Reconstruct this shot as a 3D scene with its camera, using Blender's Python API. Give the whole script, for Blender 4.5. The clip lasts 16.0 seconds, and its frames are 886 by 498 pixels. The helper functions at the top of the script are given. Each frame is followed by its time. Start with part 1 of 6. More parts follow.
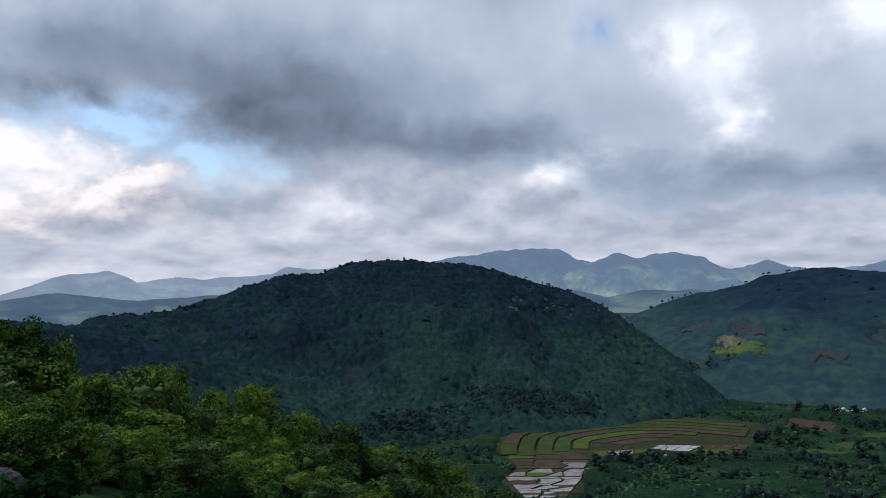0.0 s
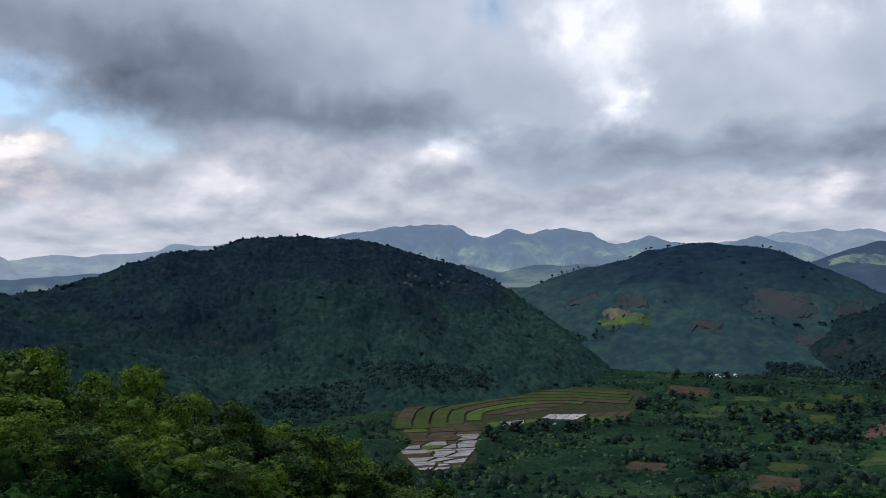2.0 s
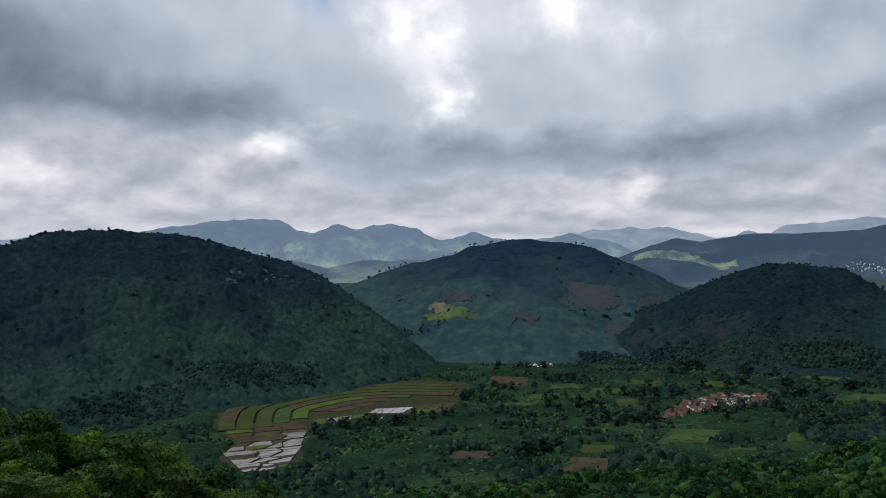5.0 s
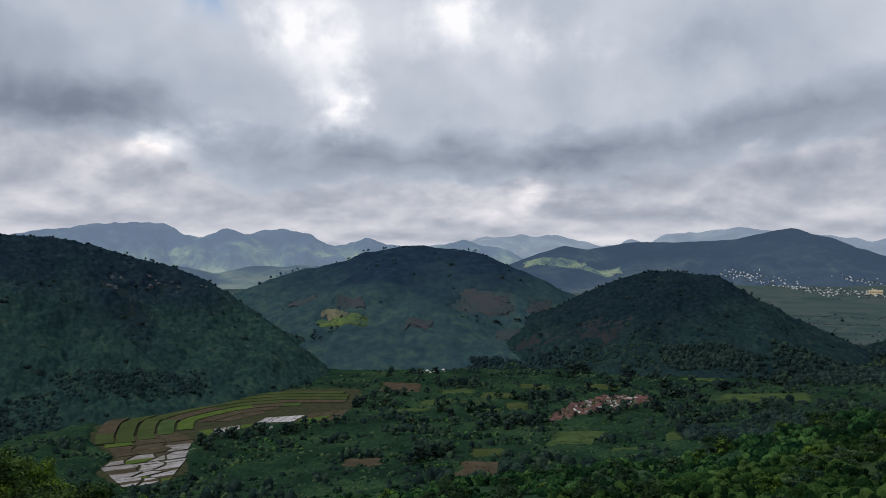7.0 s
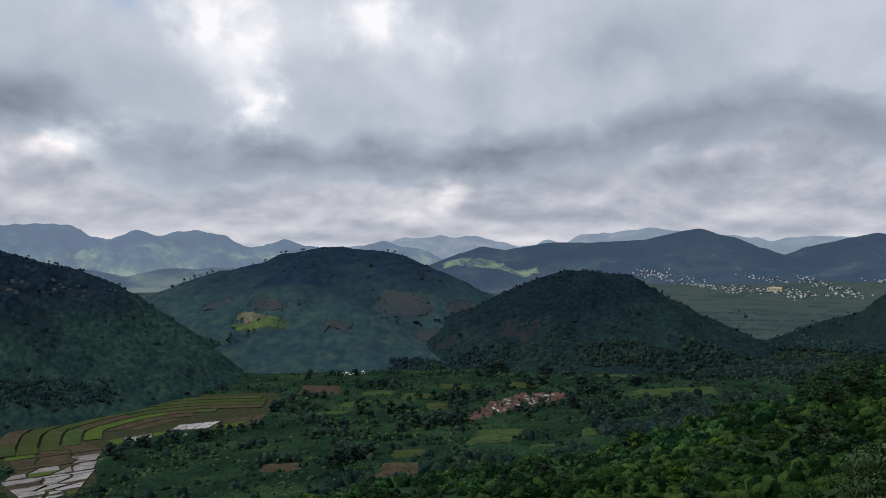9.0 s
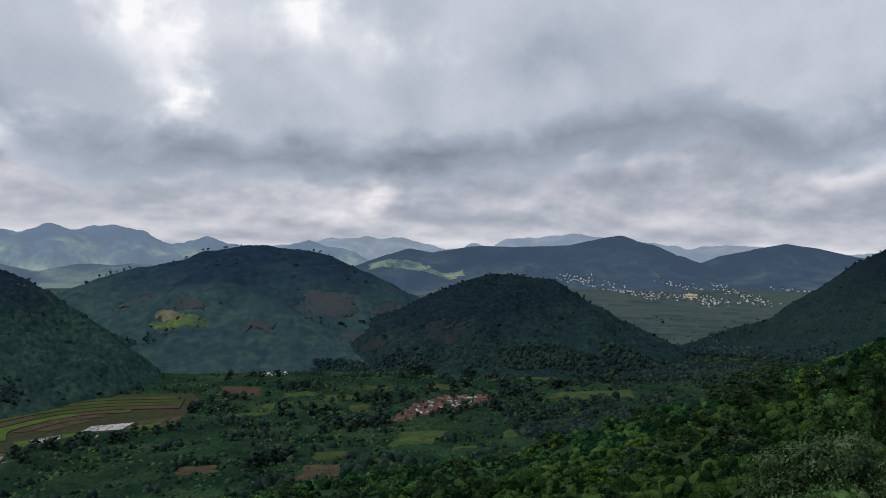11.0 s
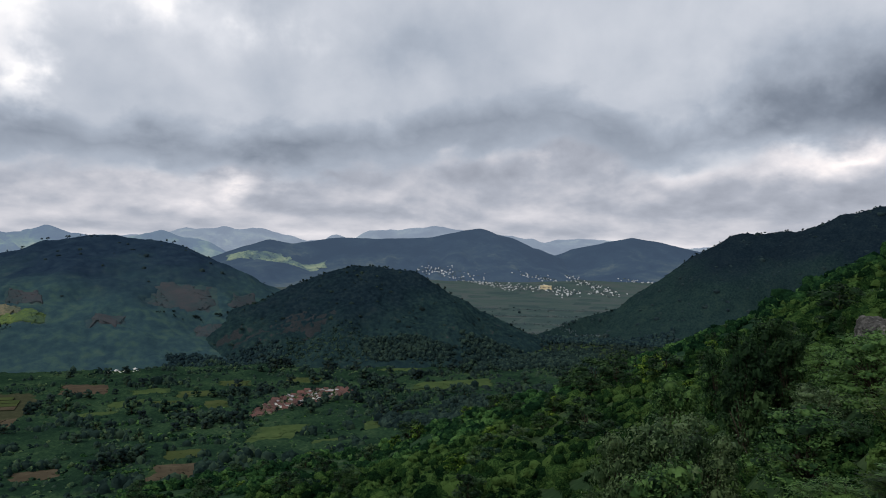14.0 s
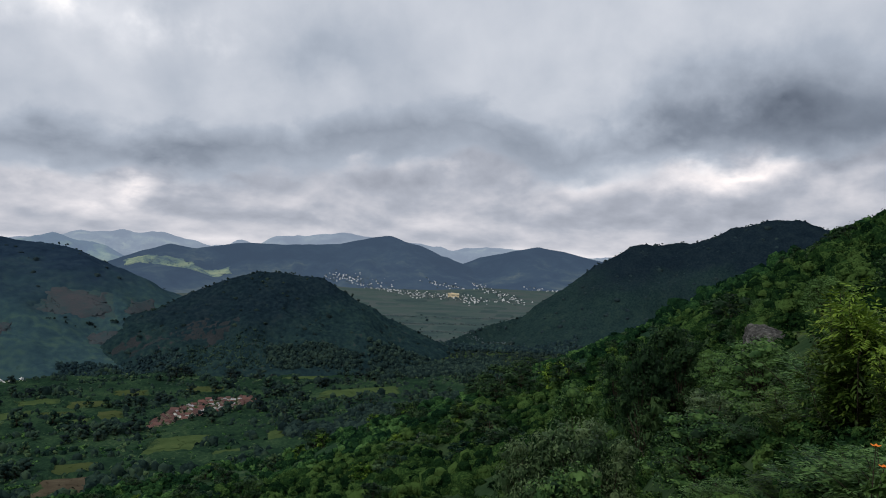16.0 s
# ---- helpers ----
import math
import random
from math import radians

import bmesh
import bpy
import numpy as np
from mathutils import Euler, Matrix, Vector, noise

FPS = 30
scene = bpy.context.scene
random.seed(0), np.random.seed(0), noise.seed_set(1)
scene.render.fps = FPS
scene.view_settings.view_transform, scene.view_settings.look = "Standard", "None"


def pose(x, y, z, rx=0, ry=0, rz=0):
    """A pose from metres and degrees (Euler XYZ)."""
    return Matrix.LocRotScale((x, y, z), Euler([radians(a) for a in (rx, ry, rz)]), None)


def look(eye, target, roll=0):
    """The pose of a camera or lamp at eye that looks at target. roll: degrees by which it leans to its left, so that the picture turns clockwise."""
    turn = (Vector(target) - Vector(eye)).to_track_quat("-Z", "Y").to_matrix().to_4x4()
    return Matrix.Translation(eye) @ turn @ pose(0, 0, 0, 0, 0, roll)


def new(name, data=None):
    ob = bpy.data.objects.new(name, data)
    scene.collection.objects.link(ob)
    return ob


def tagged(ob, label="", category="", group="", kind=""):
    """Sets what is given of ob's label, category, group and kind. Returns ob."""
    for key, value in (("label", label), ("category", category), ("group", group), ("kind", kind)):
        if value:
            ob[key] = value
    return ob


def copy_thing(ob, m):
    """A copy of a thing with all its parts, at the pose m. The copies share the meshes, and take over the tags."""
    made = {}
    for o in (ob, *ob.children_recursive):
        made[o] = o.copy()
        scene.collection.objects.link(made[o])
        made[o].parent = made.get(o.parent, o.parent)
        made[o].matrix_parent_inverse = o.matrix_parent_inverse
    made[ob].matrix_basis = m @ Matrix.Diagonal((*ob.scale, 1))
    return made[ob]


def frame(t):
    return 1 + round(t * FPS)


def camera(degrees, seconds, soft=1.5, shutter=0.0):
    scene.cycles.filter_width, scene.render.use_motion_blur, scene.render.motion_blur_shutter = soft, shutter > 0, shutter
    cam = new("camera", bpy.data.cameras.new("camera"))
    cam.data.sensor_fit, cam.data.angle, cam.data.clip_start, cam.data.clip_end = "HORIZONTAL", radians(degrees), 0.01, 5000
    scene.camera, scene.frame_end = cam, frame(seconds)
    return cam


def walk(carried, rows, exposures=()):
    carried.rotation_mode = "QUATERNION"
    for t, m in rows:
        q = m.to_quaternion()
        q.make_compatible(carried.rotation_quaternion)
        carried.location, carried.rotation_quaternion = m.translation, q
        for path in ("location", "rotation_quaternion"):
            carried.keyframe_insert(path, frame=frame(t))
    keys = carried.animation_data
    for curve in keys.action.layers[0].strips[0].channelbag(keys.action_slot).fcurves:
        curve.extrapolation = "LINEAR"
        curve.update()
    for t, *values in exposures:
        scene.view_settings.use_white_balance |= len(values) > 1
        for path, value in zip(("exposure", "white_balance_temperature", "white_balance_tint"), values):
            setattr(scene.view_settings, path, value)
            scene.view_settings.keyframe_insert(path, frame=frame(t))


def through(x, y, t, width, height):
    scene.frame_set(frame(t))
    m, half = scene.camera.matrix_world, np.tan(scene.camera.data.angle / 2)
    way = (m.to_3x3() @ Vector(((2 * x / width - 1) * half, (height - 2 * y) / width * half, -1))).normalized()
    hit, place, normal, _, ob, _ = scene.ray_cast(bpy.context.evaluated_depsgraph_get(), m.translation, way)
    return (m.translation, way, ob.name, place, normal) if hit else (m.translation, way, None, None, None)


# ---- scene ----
# ------------------------------------------------------------------ camera
EYE = 180.0
cam = camera(59.47, 16.0, soft=1.0)
PATH = [  # seconds, turn, pitch, lean; the camera stands at a lookout and pans
    (0, 0.00, 1.91, 0.63), (0.5, -1.99, 1.30, 0.68), (1, -4.11, 0.99, 0.85), (1.5, -5.96, 0.62, 0.83),
    (2, -7.76, 0.04, 0.86), (2.5, -10.09, -0.50, 1.01), (3, -12.61, -0.80, 0.97), (3.5, -14.57, -0.72, 0.87),
    (4, -16.28, -0.64, 0.81), (4.5, -18.28, -0.55, 0.74), (7, -28.27, -0.05, 0.15), (7.5, -29.58, 0.06, 0.16),
    (8, -30.80, 0.17, 0.27), (8.5, -32.63, 0.27, 0.46), (9, -34.22, -0.01, 0.42), (11.5, -41.18, 0.36, -1.09),
    (12, -43.00, 0.51, -1.13), (12.5, -45.09, 0.58, -1.12), (13, -46.88, 0.57, -1.16), (13.5, -48.30, 0.03, -1.16),
    (14, -49.77, -0.27, -1.28), (14.5, -51.58, -0.18, -1.71), (15, -53.56, 0.02, -1.99), (15.5, -55.14, 0.17, -1.99),
    (16, -56.52, 0.47, -2.02)]
walk(cam, [(t, pose(0, 0, EYE, 90 + p, lean, turn)) for t, turn, p, lean in PATH],
     [(0, -0.05, 5950, 10), (3.5, -0.03, 6250, 10), (8, -0.07, 6400, 10), (12, -0.1, 6400, 10), (14.5, 0, 6500, 10), (16, 0, 6500, 10)])

# ------------------------------------------------------------------ small tools


def polar(az, r):
    """Plan coordinates: az in degrees, to the left of +y, and metres from the lookout."""
    a = np.radians(az)
    return -np.sin(a) * r, np.cos(a) * r


LATTICE = np.random.default_rng(3).random((256, 256))


def vnoise(x, y):
    xi, yi = np.floor(x).astype(int), np.floor(y).astype(int)
    fx, fy = x - xi, y - yi
    fx, fy = fx * fx * (3 - 2 * fx), fy * fy * (3 - 2 * fy)
    g = lambda i, j: LATTICE[(xi + i) % 256, (yi + j) % 256]
    return (g(0, 0) * (1 - fx) + g(1, 0) * fx) * (1 - fy) + (g(0, 1) * (1 - fx) + g(1, 1) * fx) * fy


def fbm(x, y, octaves=4):
    """Smooth noise round 0, about -1 to 1."""
    x, y = np.asarray(x, float), np.asarray(y, float)
    total, amp, norm = 0, 1.0, 0
    for k in range(octaves):
        total = total + amp * (vnoise(x * 2 ** k + 17.3 * k, y * 2 ** k + 5.1 * k) * 2 - 1)
        norm += amp
        amp *= 0.5
    return total / norm * 1.6


def crowns(x, y, size):
    """Rounded bumps like tree crowns side by side: 0 to 1."""
    u, v = x / size, y / size
    ui, vi = np.floor(u).astype(int), np.floor(v).astype(int)
    best = np.zeros(np.shape(x))
    for i in (-1, 0, 1):
        for j in (-1, 0, 1):
            a, b = (ui + i) % 256, (vi + j) % 256
            px, py = ui + i + LATTICE[a, b], vi + j + LATTICE[b, a]
            tall = 0.55 + 0.45 * LATTICE[(a * 7 + 3) % 256, (b * 5 + 1) % 256]
            d = np.hypot(u - px, v - py) / (0.45 + 0.45 * tall)
            best = np.maximum(best, tall * np.sqrt(np.maximum(0, 1 - d * d)))
    return best


def smooth(a, b, x):
    u = np.clip((x - a) / (b - a), 0, 1)
    return u * u * (3 - 2 * u)


# ------------------------------------------------------------------ the lie of the land
# the lookout's own hillside: heights over the valley floor by direction and distance
SIDE_R = np.array([1, 15, 40, 90, 180, 320, 550, 900, 1500])
SIDE_AZ = np.array([100, 60, 30, 10, -10, -25, -45, -57, -70, -78, -86])
SIDE_Z = np.array([
    [179, 179, 178, 176, 170, 160, 140, 100, 60],
    [178, 176, 172, 166, 150, 120, 80, 30, 10],
    [178, 176, 172.5, 161, 138, 106, 62, 20, 0],
    [178, 174, 168.5, 157, 121, 74, 18, 2, 0],
    [178, 172, 161, 144, 98, 50, 6, 0, 0],
    [178, 170, 157, 138, 110, 78, 12, 0, 0],
    [178, 171, 161, 147, 124, 94, 22, 0, 0],
    [178, 171, 161, 150, 135, 119, 50, 2, 0],
    [178, 173, 165, 161, 157, 151.5, 104, 20, 0],
    [178, 176, 174, 173.5, 173, 173, 136, 60, 0],
    [178, 178, 178, 181, 189, 197, 184, 110, 0]], float)
BEHIND = np.array([178, 181, 187, 199, 222, 255, 262, 210, 60], float)


def side_grid():
    az = np.arange(-180, 180)
    knots = np.concatenate([[-260, -200, -150, -115], SIDE_AZ[::-1], [150, 210]])
    rows = np.concatenate([[BEHIND] * 4, SIDE_Z[::-1], [BEHIND] * 2])
    lr = np.linspace(0, np.log(1500), 220)
    cols = np.array([np.interp(lr, np.log(SIDE_R), row) for row in rows])
    grid = np.array([np.interp(az, knots, cols[:, j]) for j in range(len(lr))]).T
    k = np.exp(-np.linspace(-2, 2, 13) ** 2)
    k /= k.sum()
    grid = np.apply_along_axis(lambda v: np.convolve(np.pad(v, 6, mode="edge"), k, "valid"), 1, grid)
    k = np.exp(-np.linspace(-2, 2, 9) ** 2)
    k /= k.sum()
    return np.apply_along_axis(lambda v: np.convolve(np.pad(v, 4, mode="wrap"), k, "valid"), 0, grid)


SIDE = side_grid()


def ground_z(x, y):
    r = np.hypot(x, y) + 1e-6
    az = np.degrees(np.arctan2(-x, y))
    a = np.mod(az + 180, 360)
    i = np.floor(a).astype(int)
    fa = a - i
    b = np.clip(np.log(np.maximum(r, 1)) / np.log(1500) * 219, 0, 218.999)
    j = np.floor(b).astype(int)
    fb = b - j
    i0, i1 = i % 360, (i + 1) % 360
    z = (SIDE[i0, j] * (1 - fa) + SIDE[i1, j] * fa) * (1 - fb) + (SIDE[i0, j + 1] * (1 - fa) + SIDE[i1, j + 1] * fa) * fb
    z = z + 36 * smooth(2700, 4100, r)
    z = z + fbm(x / 60, y / 60, 3) * 3.0 * smooth(60, 260, r) * smooth(4, 40, z) + fbm(x / 9, y / 9, 2) * 0.35 * smooth(6, 40, r) * smooth(900, 300, r)
    return z + fbm(x / 130, y / 130, 2) * 0.8 * smooth(400, 900, r)


class Hill:
    """A hill from its ridge line: (direction, distance, sight angle over the eye's level) from end to end; run: how far
    the flank reaches for each metre of height, towards the lookout and away from it."""

    def __init__(self, ridge, run=2.0, back=2.0, rough=5.0, size=70.0, foot=0.0, gullies=0.0):
        az, r, el = np.array(ridge, float).T
        self.az, self.r = az, r
        x, y = polar(az, r)
        self.p = np.stack([x, y, EYE + r * np.tan(np.radians(el))], 1)
        self.run, self.back, self.rough, self.size, self.foot, self.gullies = run, back, rough, size, foot, gullies

    def z(self, x, y):
        x, y = np.asarray(x, float), np.asarray(y, float)
        best = np.full(x.shape, -40.0)
        warp = fbm(x / self.size / 1.6, y / self.size / 1.6, 3)
        for a, b in zip(self.p[:-1], self.p[1:]):
            d = b[:2] - a[:2]
            u = np.clip(((x - a[0]) * d[0] + (y - a[1]) * d[1]) / (d @ d), 0, 1)
            px, py = a[0] + u * d[0], a[1] + u * d[1]
            zr = a[2] + u * (b[2] - a[2])
            dist = np.hypot(x - px, y - py)
            near = smooth(0.1, 0.85, (np.hypot(px, py) - np.hypot(x, y)) / (dist + 5))
            tall = np.maximum(zr - self.foot, 3)
            reach = tall * (self.run * near + self.back * (1 - near))
            v = dist / reach * (1 + 0.2 * warp * smooth(0, 0.4, dist / reach) * smooth(1.2, 0.7, dist / reach))
            drop = np.sqrt(v * v + 0.01) - 0.1
            z = zr - tall * drop * (1.12 - 0.12 * np.clip(drop, 0, 1))
            best = np.maximum(best, z)
        best = best + fbm(x / self.size, y / self.size, 4) * self.rough * smooth(0, 60, best) * 0.5
        if self.gullies:  # side ridges that run down the flanks
            az, r = np.degrees(np.arctan2(-x, y)), np.hypot(x, y)
            k = 1 - np.abs(fbm(az / 1.5 + 0.3 * warp, r / 420, 4))
            top = np.interp(az, self.az[::-1], self.p[::-1, 2])
            best = best + (k - 0.75) * self.gullies * smooth(30, 120, best) * smooth(0, 110, top - best)
        return best


HILL_A = Hill([(24, 1000, -2.48), (19.4, 1080, -2.4), (17.5, 1100, -1.88), (14.1, 1140, -0.63), (12.1, 1160, -0.25), (8.9, 1180, -0.02), (6.4, 1200, 0.75),
               (1, 1230, 0.88), (-1.3, 1240, 0.77), (-3.6, 1245, 0.1), (-6.1, 1250, -0.52), (-8.9, 1255, -1.43), (-10.9, 1258, -2.22), (-14.8, 1262, -5.26),
               (-18.6, 1265, -6.86), (-20.5, 1268, -7.71)], 1.75, 1.2, 9, 75)
SPUR = Hill([(60, 700, -1.2), (40, 690, -1.7), (30, 700, -2.25), (24, 720, -3.2), (19, 760, -5.2), (15, 800, -8.6)], 1.7, 1.7, 8, 70)
HILL_B = Hill([(-8, 1500, -4.6), (-12, 1580, -3.6), (-16, 1620, -2.14), (-18.5, 1640, -1.32), (-21.9, 1660, -0.75), (-22.9, 1660, -0.26), (-25.5, 1660, 0.29),
               (-29.9, 1650, 0.02), (-31.8, 1640, -1.7), (-35.2, 1630, -2.29), (-38.4, 1620, -3.4), (-43, 1620, -5.4)], 2.5, 1.5, 9, 90)
HILL_C = Hill([(-29.4, 1300, -8.0), (-32.3, 1330, -6.9), (-34.8, 1350, -5.7), (-36.9, 1360, -4.32), (-39, 1370, -3.11), (-41.1, 1380, -2.34), (-43.2, 1390, -1.82),
               (-44.8, 1395, -1.74), (-47.2, 1400, -1.96), (-49.1, 1405, -3.0), (-51.1, 1410, -3.92), (-54.8, 1420, -5.69), (-57.5, 1430, -7.0)], 1.85, 1.5, 6, 70)
HILL_D = Hill([(-57.0, 1560, -6.3), (-60, 1680, -5.1), (-62.6, 1760, -4.3), (-65.4, 1800, -2.2), (-68.1, 1830, -0.24), (-70.8, 1850, 1.17), (-74.1, 1880, 1.31),
               (-77.3, 1900, 2.65), (-79.4, 1910, 3.17), (-80.9, 1920, 3.24), (-83, 1930, 2.43), (-90, 1940, 1.2)], 1.6, 1.1, 9, 90)
HILLS = [HILL_A, SPUR, HILL_B, HILL_C, HILL_D]
# far ranges
CONE = Hill([(-31, 3950, -2.0), (-33.1, 4000, -1.3), (-35.6, 4050, -0.3), (-37.2, 4060, 0.2), (-38.8, 4080, -0.1), (-41.6, 4120, 0.35), (-45.1, 4150, 0.4),
             (-48.9, 4180, 0.55), (-52.6, 4200, 1.3), (-54.4, 4210, 0.8), (-56.5, 4220, 0), (-60, 4230, -1.2)], 2.6, 2.0, 16, 220, 30, 34)
LOW = Hill([(-57, 4350, -0.9), (-59.5, 4360, -0.1), (-61.9, 4380, 0.5), (-63.5, 4380, 0.8), (-65.3, 4390, 0.6), (-68.2, 4400, -0.1), (-73, 4400, -1)],
           3.0, 2.0, 14, 220, 30, 30)
RANGE = Hill([(8, 4500, 0.4), (4, 4560, 0.7), (1, 4600, 1.0), (-4.1, 4600, 1.6), (-6.6, 4600, 1.9), (-8.2, 4600, 1.7), (-9.5, 4580, 0.9), (-10.7, 4560, 0.75),
              (-12.6, 4480, 1.4), (-14, 4500, 1.0), (-16.5, 4560, 1.3), (-18.2, 4580, 1.1), (-20.2, 4600, 0.3), (-22.5, 4600, 0.6), (-25, 4600, 0.4),
              (-27.3, 4600, 0.1), (-29.8, 4580, 0.6), (-32, 4550, 0.0), (-35, 4500, -0.8)], 2.0, 1.5, 34, 110, 25, 95)
LEFT = Hill([(48, 4300, -0.2), (40, 4400, -1.2), (33, 4400, -1.2), (29.7, 4400, -0.9), (26.5, 4420, 0.15), (23.4, 4430, 0.55), (21.6, 4440, -0.3), (19, 4440, 0), (17.2, 4440, -0.15),
             (14.8, 4450, 0.0), (12.5, 4480, 0.1), (11.3, 4480, 0.65), (9.8, 4500, 0.4), (6.5, 4520, 0.9), (3, 4550, 0.6)], 2.0, 1.5, 20, 160, 25, 60)
MISTY = Hill([(-26, 4800, 0.08), (-29, 4800, 0.28), (-31.4, 4800, 0.78), (-33.9, 4800, 0.98), (-37.2, 4800, 0.78), (-39.5, 4800, 0.28), (-41.2, 4800, 0.18), (-42, 4800, 0.73),
              (-42.9, 4800, 0.23), (-44.4, 4820, 0.98), (-48.9, 4820, 1.38), (-52, 4820, 1.08), (-57, 4820, 0.48), (-61, 4820, 0.68), (-66, 4820, 0.18), (-72, 4820, 0.28), (-80, 4820, -0.02)],
             1.8, 1.5, 26, 90, 30, 60)
FOOTHILLS = Hill([(48, 3500, -1.7), (36, 3500, -1.5), (30, 3500, -1.35), (26, 3550, -1.0), (22, 3500, -1.5), (17, 3560, -1.3), (12, 3600, -1.2), (4, 3600, -0.9), (-5, 3600, -0.8), (-9, 3550, -1.2), (-12, 3560, -1.6),
                  (-14.5, 3600, -1.3), (-18, 3600, -1.1), (-24, 3600, -1.6), (-30, 3600, -2.2)], 3.2, 2.0, 18, 150, 0, 40)
KNOLL = Hill([(-29, 3300, -2.9), (-32, 3320, -2.1), (-34.5, 3340, -1.75), (-36.4, 3350, -1.3), (-38.2, 3360, -1.45), (-40, 3360, -2.0), (-42.5, 3360, -2.9)], 3.0, 2.0, 10, 160, 20, 20)


def soil_z(h, x, y):
    """The soil of a wooded hill, below the tops of its trees."""
    z = h.z(x, y)
    return z - 3.4 * smooth(2, 14, z - ground_z(x, y))


def land_z(x, y):
    z = ground_z(x, y)
    for h in HILLS:
        z = np.maximum(z, h.z(x, y))
    return z

# ------------------------------------------------------------------ sky, sun
SUN_AZ, SUN_EL = 75.0, 50.0
sun = new("sun", bpy.data.lights.new("sun", "SUN"))
sun.data.energy, sun.data.angle, sun.data.color = 1.6, radians(8), (1.0, 0.95, 0.85)
sx, sy = polar(SUN_AZ, math.cos(radians(SUN_EL)))
sun.matrix_world = look((sx * 900, sy * 900, 900 * math.sin(radians(SUN_EL))), (0, 0, 0))


class Nodes:
    """A node tree written by calls."""

    def __init__(self, tree):
        self.tree = tree
        tree.nodes.clear()

    def add(self, kind, props=None, **sockets):
        n = self.tree.nodes.new(kind)
        for k, v in (props or {}).items():
            setattr(n, k, v)
        for k, v in sockets.items():
            self.put(n, int(k[1:]) if k[0] == "i" and k[1:].isdigit() else k.replace("_", " "), v)
        return n

    def put(self, n, key, v):
        s = n.inputs[key]
        if isinstance(v, bpy.types.NodeSocket):
            self.tree.links.new(v, s)
        else:
            s.default_value = v

    def math(self, op, a, b=0.0, c=0.0, clamp=False):
        return self.add("ShaderNodeMath", {"operation": op, "use_clamp": clamp}, i0=a, i1=b, i2=c).outputs[0]

    def vec(self, op, a, b=(0, 0, 0)):
        return self.add("ShaderNodeVectorMath", {"operation": op}, i0=a, i1=b).outputs[0]

    def noise(self, vector, scale, detail=4.0, rough=0.55, distortion=0.0):
        return self.add("ShaderNodeTexNoise", None, Vector=vector, Scale=scale, Detail=detail, Roughness=rough, Distortion=distortion)

    def ramp(self, fac, stops):
        n = self.add("ShaderNodeValToRGB", None, Fac=fac)
        e = n.color_ramp.elements
        while len(e) < len(stops):
            e.new(0.5)
        for el, (p, c) in zip(e, stops):
            el.position, el.color = p, (*c, 1)
        return n.outputs[0]

    def mix(self, fac, a, b, blend="MIX"):
        n = self.add("ShaderNodeMix", {"data_type": "RGBA", "blend_type": blend})
        self.put(n, 0, fac), self.put(n, 6, a if not isinstance(a, tuple) else (*a, 1)), self.put(n, 7, b if not isinstance(b, tuple) else (*b, 1))
        return n.outputs[2]


